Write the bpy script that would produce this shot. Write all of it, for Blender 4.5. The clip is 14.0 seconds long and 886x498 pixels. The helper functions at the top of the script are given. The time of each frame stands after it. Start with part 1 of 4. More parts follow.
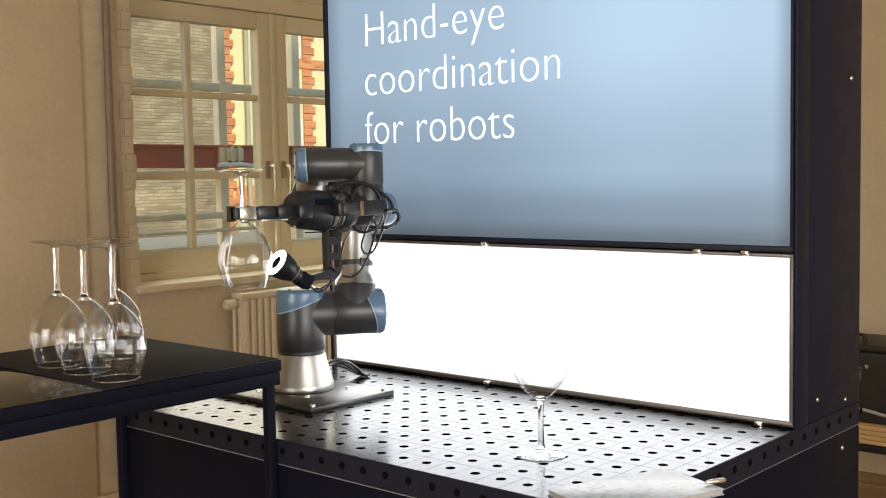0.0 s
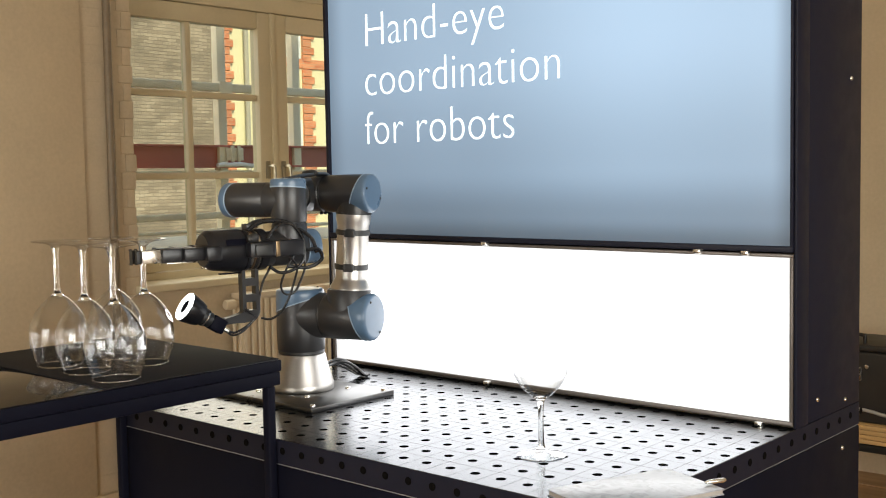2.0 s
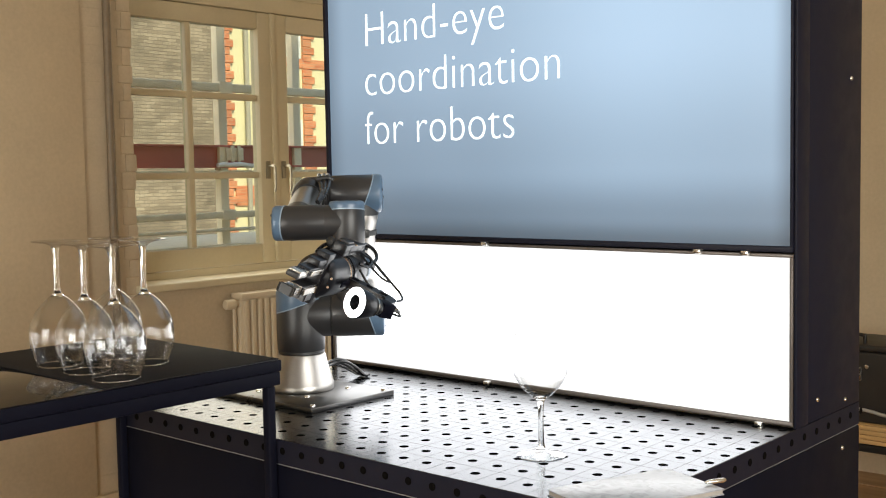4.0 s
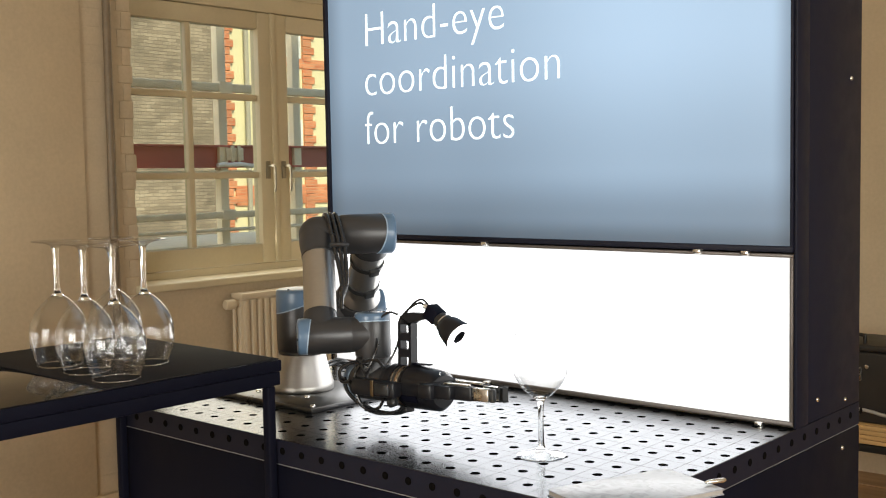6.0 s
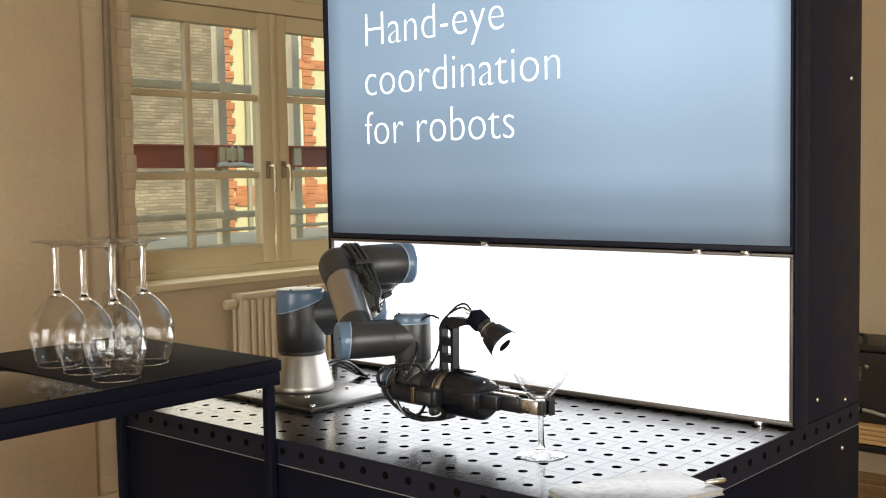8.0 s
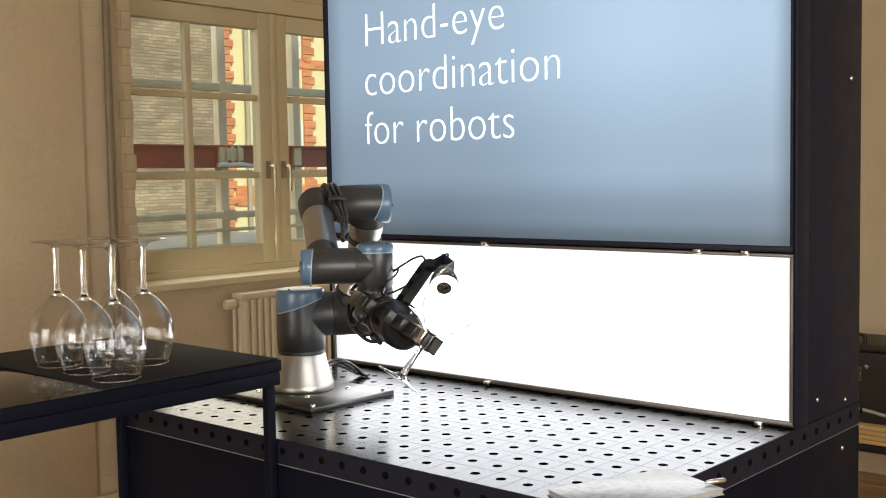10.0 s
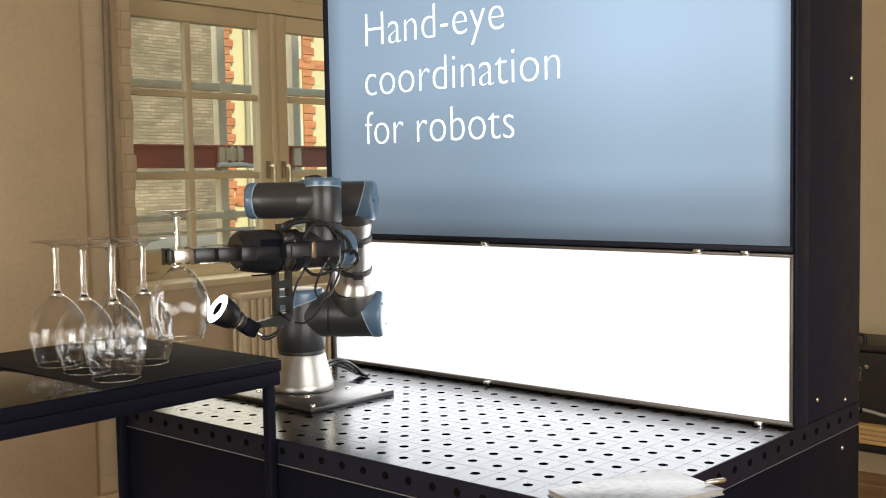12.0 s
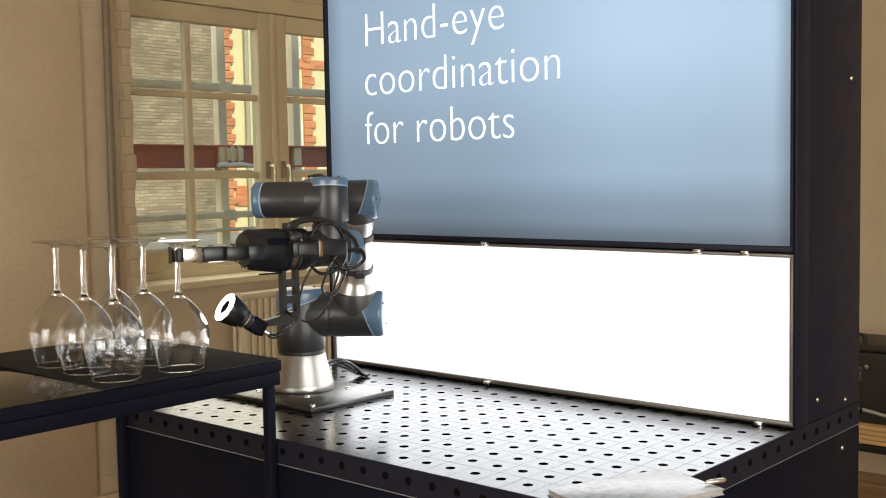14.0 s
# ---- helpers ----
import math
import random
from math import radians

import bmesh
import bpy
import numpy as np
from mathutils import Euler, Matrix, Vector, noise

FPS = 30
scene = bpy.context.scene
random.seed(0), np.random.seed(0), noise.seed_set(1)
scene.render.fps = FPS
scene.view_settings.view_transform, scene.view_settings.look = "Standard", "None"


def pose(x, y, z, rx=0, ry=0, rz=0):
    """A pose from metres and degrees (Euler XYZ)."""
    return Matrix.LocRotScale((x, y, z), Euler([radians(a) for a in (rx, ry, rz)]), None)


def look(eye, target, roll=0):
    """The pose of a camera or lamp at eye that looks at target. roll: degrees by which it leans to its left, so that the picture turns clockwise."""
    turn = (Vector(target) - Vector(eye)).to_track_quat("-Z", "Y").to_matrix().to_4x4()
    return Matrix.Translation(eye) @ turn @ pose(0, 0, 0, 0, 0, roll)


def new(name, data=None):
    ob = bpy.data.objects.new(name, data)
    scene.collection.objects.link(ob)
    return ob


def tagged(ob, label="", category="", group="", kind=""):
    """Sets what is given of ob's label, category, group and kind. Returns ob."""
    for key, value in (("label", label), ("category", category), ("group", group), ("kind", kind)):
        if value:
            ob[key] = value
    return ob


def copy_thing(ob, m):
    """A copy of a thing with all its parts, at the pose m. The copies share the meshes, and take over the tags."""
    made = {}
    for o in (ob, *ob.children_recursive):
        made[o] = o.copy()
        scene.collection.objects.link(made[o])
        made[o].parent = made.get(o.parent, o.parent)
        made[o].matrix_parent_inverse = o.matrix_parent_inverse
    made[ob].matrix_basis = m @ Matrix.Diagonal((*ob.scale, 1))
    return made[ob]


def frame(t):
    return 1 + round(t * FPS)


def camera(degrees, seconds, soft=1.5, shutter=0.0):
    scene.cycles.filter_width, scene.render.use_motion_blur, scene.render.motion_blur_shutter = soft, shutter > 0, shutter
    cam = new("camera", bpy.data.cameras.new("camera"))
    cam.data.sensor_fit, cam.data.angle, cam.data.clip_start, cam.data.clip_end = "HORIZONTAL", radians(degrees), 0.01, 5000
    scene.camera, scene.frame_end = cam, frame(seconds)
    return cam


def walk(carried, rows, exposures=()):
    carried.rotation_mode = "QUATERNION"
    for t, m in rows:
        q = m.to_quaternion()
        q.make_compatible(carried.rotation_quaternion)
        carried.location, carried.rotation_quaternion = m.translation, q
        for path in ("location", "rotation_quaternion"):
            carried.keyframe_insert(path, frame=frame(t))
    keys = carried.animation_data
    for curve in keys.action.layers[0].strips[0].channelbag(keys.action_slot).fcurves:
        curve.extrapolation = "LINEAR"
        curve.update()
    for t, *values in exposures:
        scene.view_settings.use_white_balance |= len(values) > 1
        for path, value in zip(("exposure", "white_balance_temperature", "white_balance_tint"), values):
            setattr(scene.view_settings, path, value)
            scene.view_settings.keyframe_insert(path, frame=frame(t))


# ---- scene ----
cam = camera(44.57, 14.0, soft=1.1)
EYE = Vector((1.2931, -1.2001, 1.3368))
FORWARD = Vector((-0.66013, 0.74814, -0.06719))
STAND = look(EYE, EYE + FORWARD, -1.02)
walk(cam, [(0.0, STAND), (14.0, STAND)], [(0.0, 0.86), (3.2, 0.85), (6.0, 0.83), (8.2, 0.80), (11.0, 0.77), (14.0, 0.80)])

# ---- world, daylight, added lamps, exposure ----
world = bpy.data.worlds.new("sky")
scene.world = world
world.use_nodes = True
sky = world.node_tree.nodes.new("ShaderNodeTexSky")
sky.sky_type = "NISHITA"
sky.sun_disc = False
sky.sun_elevation = radians(38)
sky.sun_rotation = radians(200)
world.node_tree.links.new(sky.outputs[0], world.node_tree.nodes["Background"].inputs[0])
world.node_tree.nodes["Background"].inputs[1].default_value = 0.15

sun_data = bpy.data.lights.new("sun", "SUN")
sun_data.energy, sun_data.angle, sun_data.color = 2.6, radians(12), (1.0, 0.92, 0.74)
sun = new("sun", sun_data)
sun.matrix_world = look((0, 0, 0), (-0.75, 0.30, -0.62))


def area_lamp(name, at, aim, w, h, energy, color):
    d = bpy.data.lights.new(name, "AREA")
    d.shape, d.size, d.size_y, d.energy, d.color = "RECTANGLE", w, h, energy, color
    ob = new(name, d)
    ob.matrix_world = look(at, aim)
    return ob


# daylight by the seen window; the two others are added fill lamps, not windows
area_lamp("window_daylight", (-3.02, 2.45, 1.55), (0, 2.45, 1.3), 1.5, 1.3, 7.5, (1.0, 0.95, 0.80))
area_lamp("fill_lamp_across", (3.35, -0.9, 1.50), (-2.9, 1.4, 0.7), 2.4, 1.2, 62, (1.0, 0.975, 0.91))
area_lamp("fill_lamp_rear", (0.2, -3.92, 1.40), (-1.6, 0.8, 0.0), 1.8, 1.1, 50, (1.0, 0.975, 0.91))


# ---- materials ----
def nodes_of(name):
    m = bpy.data.materials.new(name)
    m.use_nodes = True
    return m, m.node_tree, m.node_tree.nodes["Principled BSDF"]


def mat(name, color, rough=0.5, metal=0.0, vary=0.12, scale=8.0, fine=120.0, bump=0.0, dirt=None, dirt_amount=0.0,
        coat=0.0, rough_vary=0.1, stretch=(1, 1, 1), spec=0.5):
    """A painted, metal or plastic surface: colour mottled at two scales, uneven gloss, fine relief."""
    m, tree, p = nodes_of(name)
    n, link = tree.nodes, tree.links
    tc = n.new("ShaderNodeTexCoord")
    mp = n.new("ShaderNodeMapping")
    mp.inputs["Scale"].default_value = stretch
    link.new(tc.outputs["Object"], mp.inputs[0])
    big, small = n.new("ShaderNodeTexNoise"), n.new("ShaderNodeTexNoise")
    big.inputs["Scale"].default_value, big.inputs["Detail"].default_value = scale, 5
    small.inputs["Scale"].default_value, small.inputs["Detail"].default_value = fine, 3
    link.new(mp.outputs[0], big.inputs[0]), link.new(mp.outputs[0], small.inputs[0])
    mix = n.new("ShaderNodeMath")
    mix.operation = "MULTIPLY_ADD"
    mix.inputs[1].default_value = 0.65
    link.new(big.outputs[0], mix.inputs[0])
    half = n.new("ShaderNodeMath")
    half.operation = "MULTIPLY"
    half.inputs[1].default_value = 0.35
    link.new(small.outputs[0], half.inputs[0])
    link.new(half.outputs[0], mix.inputs[2])
    ramp = n.new("ShaderNodeMapRange")
    ramp.inputs[1].default_value, ramp.inputs[2].default_value = 0.3, 0.7
    ramp.inputs[3].default_value, ramp.inputs[4].default_value = 1 - vary, 1 + vary
    link.new(mix.outputs[0], ramp.inputs[0])
    mul = n.new("ShaderNodeVectorMath")
    mul.operation = "SCALE"
    mul.inputs[0].default_value = color
    link.new(ramp.outputs[0], mul.inputs["Scale"])
    out = mul.outputs[0]
    if dirt:
        spots = n.new("ShaderNodeTexNoise")
        spots.inputs["Scale"].default_value, spots.inputs["Detail"].default_value = scale * 0.6, 8
        link.new(mp.outputs[0], spots.inputs[0])
        lim = n.new("ShaderNodeMapRange")
        lim.inputs[1].default_value, lim.inputs[2].default_value = 0.52, 0.75
        lim.inputs[4].default_value = dirt_amount
        link.new(spots.outputs[0], lim.inputs[0])
        mx = n.new("ShaderNodeMix")
        mx.data_type = "RGBA"
        mx.inputs[7].default_value = (*dirt, 1)
        link.new(lim.outputs[0], mx.inputs[0]), link.new(out, mx.inputs[6])
        out = mx.outputs[2]
    link.new(out, p.inputs["Base Color"])
    rr = n.new("ShaderNodeMapRange")
    rr.inputs[3].default_value, rr.inputs[4].default_value = max(0.02, rough - rough_vary), min(1, rough + rough_vary)
    link.new(big.outputs[0], rr.inputs[0])
    link.new(rr.outputs[0], p.inputs["Roughness"])
    p.inputs["Metallic"].default_value = metal
    p.inputs["Specular IOR Level"].default_value = spec
    p.inputs["Coat Weight"].default_value = coat
    if bump:
        b = n.new("ShaderNodeBump")
        b.inputs["Strength"].default_value, b.inputs["Distance"].default_value = 0.6, bump
        link.new(mix.outputs[0], b.inputs["Height"])
        link.new(b.outputs[0], p.inputs["Normal"])
    return m


def glow(name, color, strength):
    m, tree, p = nodes_of(name)
    p.inputs["Base Color"].default_value = (*color, 1)
    p.inputs["Roughness"].default_value = 0.35
    p.inputs["Emission Color"].default_value = (*color, 1)
    p.inputs["Emission Strength"].default_value = strength
    return m


def brick_mat(name, a, b, mortar, w, h, gap=0.010, bump=0.004, rough=0.9, stain=0.35):
    m, tree, p = nodes_of(name)
    n, link = tree.nodes, tree.links
    tc, mp = n.new("ShaderNodeTexCoord"), n.new("ShaderNodeMapping")
    sp, cb = n.new("ShaderNodeSeparateXYZ"), n.new("ShaderNodeCombineXYZ")
    link.new(tc.outputs["Object"], sp.inputs[0])
    link.new(sp.outputs["Y"], cb.inputs["X"]), link.new(sp.outputs["Z"], cb.inputs["Y"])
    link.new(cb.outputs[0], mp.inputs[0])
    br = n.new("ShaderNodeTexBrick")
    br.inputs["Color1"].default_value, br.inputs["Color2"].default_value = (*a, 1), (*b, 1)
    br.inputs["Mortar"].default_value = (*mortar, 1)
    br.inputs["Scale"].default_value = 1.0
    br.inputs["Mortar Size"].default_value = gap
    br.inputs["Mortar Smooth"].default_value = 0.3
    br.inputs["Brick Width"].default_value, br.inputs["Row Height"].default_value = w, h
    ns = n.new("ShaderNodeTexNoise")
    ns.inputs["Scale"].default_value, ns.inputs["Detail"].default_value = 1.3, 9
    wob = n.new("ShaderNodeTexNoise")
    wob.inputs["Scale"].default_value = 7
    link.new(mp.outputs[0], ns.inputs[0]), link.new(mp.outputs[0], wob.inputs[0])
    add = n.new("ShaderNodeVectorMath")
    add.operation = "MULTIPLY_ADD"
    add.inputs[1].default_value = (0.035, 0.035, 0.035)
    link.new(wob.outputs["Color"], add.inputs[0]), link.new(mp.outputs[0], add.inputs[2])
    link.new(add.outputs[0], br.inputs[0])
    mr = n.new("ShaderNodeMapRange")
    mr.inputs[1].default_value, mr.inputs[2].default_value = 0.3, 0.7
    mr.inputs[3].default_value, mr.inputs[4].default_value = 1 - stain, 1 + stain
    link.new(ns.outputs[0], mr.inputs[0])
    sc = n.new("ShaderNodeVectorMath")
    sc.operation = "SCALE"
    link.new(br.outputs[0], sc.inputs[0]), link.new(mr.outputs[0], sc.inputs["Scale"])
    link.new(sc.outputs[0], p.inputs["Base Color"])
    p.inputs["Roughness"].default_value = rough
    bp = n.new("ShaderNodeBump")
    bp.invert = True
    bp.inputs["Distance"].default_value = bump
    link.new(br.outputs["Fac"], bp.inputs["Height"]), link.new(bp.outputs[0], p.inputs["Normal"])
    return m


def wood_mat(name, a, b, rough=0.5, along="X", scale=14):
    m, tree, p = nodes_of(name)
    n, link = tree.nodes, tree.links
    tc, mp = n.new("ShaderNodeTexCoord"), n.new("ShaderNodeMapping")
    mp.inputs["Scale"].default_value = (0.08, 1, 1) if along == "X" else (1, 0.08, 1)
    link.new(tc.outputs["Object"], mp.inputs[0])
    ns = n.new("ShaderNodeTexNoise")
    ns.inputs["Scale"].default_value, ns.inputs["Detail"].default_value = scale, 8
    link.new(mp.outputs[0], ns.inputs[0])
    cr = n.new("ShaderNodeValToRGB")
    cr.color_ramp.elements[0].position, cr.color_ramp.elements[1].position = 0.35, 0.68
    cr.color_ramp.elements[0].color, cr.color_ramp.elements[1].color = (*a, 1), (*b, 1)
    link.new(ns.outputs[0], cr.inputs[0]), link.new(cr.outputs[0], p.inputs["Base Color"])
    p.inputs["Roughness"].default_value = rough
    bp = n.new("ShaderNodeBump")
    bp.inputs["Distance"].default_value, bp.inputs["Strength"].default_value = 0.001, 0.5
    link.new(ns.outputs[0], bp.inputs["Height"]), link.new(bp.outputs[0], p.inputs["Normal"])
    return m


def glass_mat(name, tint=(1, 1, 1), rough=0.0, ior=1.5):
    m, tree, p = nodes_of(name)
    p.inputs["Base Color"].default_value = (*tint, 1)
    p.inputs["Transmission Weight"].default_value = 1.0
    p.inputs["Roughness"].default_value = rough
    p.inputs["IOR"].default_value = ior
    return m


def thin_glass(name, tint, base=0.03, edge=0.85, power=4.0, rough=0.0):
    """Thin clear glass: light passes straight, gloss rises towards the edges."""
    m, tree, p = nodes_of(name)
    n, link = tree.nodes, tree.links
    clear, gloss, mix, lw = (n.new("ShaderNodeBsdfTransparent"), n.new("ShaderNodeBsdfGlossy"),
                             n.new("ShaderNodeMixShader"), n.new("ShaderNodeLayerWeight"))
    clear.inputs[0].default_value = (*tint, 1)
    gloss.inputs["Roughness"].default_value = rough
    lw.inputs[0].default_value = 0.5
    up, sc = n.new("ShaderNodeMath"), n.new("ShaderNodeMath")
    up.operation, sc.operation = "POWER", "MULTIPLY_ADD"
    up.inputs[1].default_value = power
    sc.inputs[1].default_value, sc.inputs[2].default_value = edge, base
    link.new(lw.outputs["Facing"], up.inputs[0]), link.new(up.outputs[0], sc.inputs[0])
    link.new(sc.outputs[0], mix.inputs[0]), link.new(clear.outputs[0], mix.inputs[1])
    link.new(gloss.outputs[0], mix.inputs[2]), link.new(mix.outputs[0], n["Material Output"].inputs[0])
    return m


HANDLE_METAL = mat("satin_nickel", (0.33, 0.30, 0.23), 0.42, 0.8)
PLASTER = mat("plaster", (0.58, 0.475, 0.320), 0.85, vary=0.12, scale=2.2, fine=60, bump=0.002, dirt=(0.45, 0.36, 0.24), dirt_amount=0.35)
BRICK_PAINT = mat("painted_brick", (0.565, 0.468, 0.325), 0.85, vary=0.10, scale=6, fine=90, bump=0.003)
CEILING = mat("ceiling_paint", (0.7, 0.62, 0.48), 0.9, vary=0.05, scale=2)
FLOOR = wood_mat("floor_wood", (0.24, 0.135, 0.062), (0.36, 0.22, 0.11), 0.4, "X", 20)
FRAME = mat("window_paint", (0.62, 0.54, 0.36), 0.42, vary=0.05, scale=6, fine=70, bump=0.0006)
RADIATOR = mat("radiator_enamel", (0.66, 0.56, 0.40), 0.35, vary=0.04)
PANE = thin_glass("window_pane", (0.93, 0.95, 0.90), 0.03, 0.6, 5.0, 0.02)
BOWL = thin_glass("bowl_glass", (0.975, 0.978, 0.978), 0.035, 0.96, 1.9, 0.0)
FOOT = thin_glass("foot_glass", (0.985, 0.985, 0.985), 0.09, 0.75, 2.2, 0.0)
CONDUIT = mat("conduit_grey", (0.22, 0.17, 0.11), 0.5, 0.0, vary=0.15, scale=20)
OLD_BRICK = brick_mat("weathered_brick", (0.27, 0.205, 0.135), (0.41, 0.320, 0.215), (0.22, 0.175, 0.120), 0.25, 0.077, gap=0.009, stain=0.32)
RED_BRICK = brick_mat("red_brick", (0.60, 0.19, 0.08), (0.72, 0.29, 0.13), (0.55, 0.36, 0.22), 0.25, 0.08, gap=0.006, stain=0.15)
YELLOW = mat("yellow_render", (0.80, 0.71, 0.42), 0.9, vary=0.06, scale=1.5)
RED_STEEL = mat("red_primer_steel", (0.42, 0.11, 0.07), 0.55, 0.0, vary=0.2, scale=3)
GALV = mat("galvanised_steel", (0.74, 0.64, 0.45), 0.6, 0.0, vary=0.2, scale=10)
OUT_GREY = mat("outside_render", (0.42, 0.38, 0.28), 0.9, vary=0.12, scale=1.2)
COURT = mat("courtyard_paving", (0.12, 0.11, 0.09), 0.9, vary=0.2, scale=2)
SNOW_WHITE = mat("white_sheet", (0.85, 0.83, 0.75), 0.7)
DARK_PANE = mat("dark_pane", (0.05, 0.05, 0.05), 0.1)

BLACK_COAT = mat("black_powder_coat", (0.0085, 0.0088, 0.0165), 0.5, 0.0, vary=0.15, scale=30, fine=500, bump=0.0002, spec=0.14)
BLACK_SATIN = mat("black_satin_paint", (0.0048, 0.0050, 0.0100), 0.5, 0.0, vary=0.15, scale=12, fine=300, spec=0.04)
BLACK_GLOSS = mat("black_gloss_top", (0.008, 0.008, 0.009), 0.07, 0.0, vary=0.1, scale=6, rough_vary=0.03)
BLACK_MAT = mat("black_rubber_mat", (0.013, 0.012, 0.0125), 0.75, 0.0, vary=0.2, scale=40, fine=600, bump=0.0003, spec=0.10, rough_vary=0.05)
TOP_STEEL = mat("etched_grey_top", (0.100, 0.106, 0.114), 0.20, 1.0, vary=0.10, scale=9, fine=260, rough_vary=0.05)
TOP_STEEL.node_tree.nodes["Principled BSDF"].inputs["Specular Tint"].default_value = (0.89, 0.89, 0.90, 1)
# shade inside holes put into colour, for sheet and discs on the bench
HOLE_SHADE = mat("hole_shade", (0.004, 0.0035, 0.003), 0.8, spec=0.02)
SEAM = mat("seam_edge", (0.22, 0.22, 0.22), 0.5, 0.3)
TRIM = mat("brown_trim", (0.10, 0.085, 0.075), 0.4, 0.3, vary=0.1)
SCREW = mat("screw_steel", (0.7, 0.68, 0.64), 0.25, 1.0)

ARM_GREY = mat("arm_grey", (0.021, 0.0205, 0.0215), 0.38, 0.0, vary=0.08, scale=20, fine=400)
ARM_SILVER = mat("brushed_aluminium", (0.40, 0.385, 0.365), 0.36, 1.0, vary=0.06, scale=14, fine=300, stretch=(1, 1, 0.2))
CAP_SEAM = mat("cap_seam_edge", (0.26, 0.34, 0.43), 0.35, vary=0.04)
CAP_BLUE = mat("pale_blue_cap", (0.078, 0.130, 0.200), 0.30, 0.0, vary=0.05, scale=12)
RUBBER = mat("black_rubber", (0.012, 0.012, 0.012), 0.45, vary=0.2, scale=30)
GRIP_BLACK = mat("black_anodised", (0.0075, 0.0075, 0.0095), 0.33, 0.0, vary=0.2, scale=30, spec=0.35)
STEEL = mat("bare_steel", (0.55, 0.52, 0.47), 0.28, 1.0, vary=0.1, scale=40)
PLATE = mat("anodised_plate", (0.14, 0.138, 0.136), 0.30, 1.0, vary=0.1, scale=10, fine=300)
CABLE = mat("black_cable", (0.011, 0.011, 0.012), 0.28, vary=0.1, scale=40)
CABLE_GREY = mat("grey_cable", (0.35, 0.34, 0.31), 0.4, vary=0.1, scale=40)
BRASS = mat("brass_connector", (0.20, 0.14, 0.08), 0.4, 1.0)
COPPER = mat("bronze_ring", (0.28, 0.19, 0.12), 0.35, 0.9)
RING_LED = glow("ring_led", (1.0, 0.97, 1.0), 4.0)
LENS = mat("lens_glass", (0.01, 0.01, 0.012), 0.05)
CLEAR = glass_mat("clear_glass", (0.99, 1.0, 0.99))
LETTER = glow("letter_white", (0.90, 1.0, 1.0), 0.50)
CASE = mat("black_case_shell", (0.022, 0.02, 0.018), 0.5, vary=0.2, scale=12, bump=0.0005)
PINE = wood_mat("pine_slats", (0.50, 0.30, 0.11), (0.62, 0.41, 0.18), 0.5, "X", 10)


def marble_mat():
    m, tree, p = nodes_of("marbled_paper")
    n, link = tree.nodes, tree.links
    tc, a, cr = n.new("ShaderNodeTexCoord"), n.new("ShaderNodeTexNoise"), n.new("ShaderNodeValToRGB")
    a.inputs["Scale"].default_value, a.inputs["Detail"].default_value, a.inputs["Distortion"].default_value = 46, 9, 1.6
    link.new(tc.outputs["Object"], a.inputs[0])
    cr.color_ramp.elements[0].position, cr.color_ramp.elements[1].position = 0.36, 0.56
    cr.color_ramp.elements[0].color, cr.color_ramp.elements[1].color = (0.19, 0.205, 0.235, 1), (0.31, 0.33, 0.37, 1)
    link.new(a.outputs[0], cr.inputs[0]), link.new(cr.outputs[0], p.inputs["Base Color"])
    p.inputs["Roughness"].default_value = 0.3
    return m


def screen_mat():
    """A backlit display: blue-grey field, brighter above and to one side, falling off at the rim."""
    m, tree, p = nodes_of("display_field")
    n, link = tree.nodes, tree.links
    tc, sep = n.new("ShaderNodeTexCoord"), n.new("ShaderNodeSeparateXYZ")
    link.new(tc.outputs["Generated"], sep.inputs[0])

    def ramp(source, stops):
        r = n.new("ShaderNodeValToRGB")
        r.color_ramp.interpolation = "EASE"
        els = r.color_ramp.elements
        els[0].position, els[0].color = stops[0][0], (stops[0][1],) * 3 + (1,)
        els[1].position, els[1].color = stops[-1][0], (stops[-1][1],) * 3 + (1,)
        for pos, val in stops[1:-1]:
            els.new(pos).color = (val, val, val, 1)
        link.new(source, r.inputs[0])
        return r.outputs[0]

    gx = ramp(sep.outputs["X"], [(0.0, 0.40), (0.05, 0.62), (0.35, 0.72), (0.75, 1.0), (0.965, 0.93), (1.0, 0.50)])
    gz = ramp(sep.outputs["Z"], [(0.0, 0.16), (0.06, 0.38), (0.18, 0.66), (0.5, 0.95), (1.0, 1.0)])
    mul = n.new("ShaderNodeMath")
    mul.operation = "MULTIPLY"
    link.new(gx, mul.inputs[0]), link.new(gz, mul.inputs[1])
    tone = n.new("ShaderNodeValToRGB")
    e = tone.color_ramp.elements
    e[0].color, e[1].color = (0.02, 0.03, 0.042, 1), (0.41, 0.565, 0.735, 1)
    mid = e.new(0.5)
    mid.color = (0.205, 0.290, 0.385, 1)
    link.new(mul.outputs[0], tone.inputs[0])
    p.inputs["Base Color"].default_value = (0.03, 0.035, 0.04, 1)
    p.inputs["Roughness"].default_value = 0.4
    link.new(tone.outputs[0], p.inputs["Emission Color"])
    p.inputs["Emission Strength"].default_value = 0.68
    return m


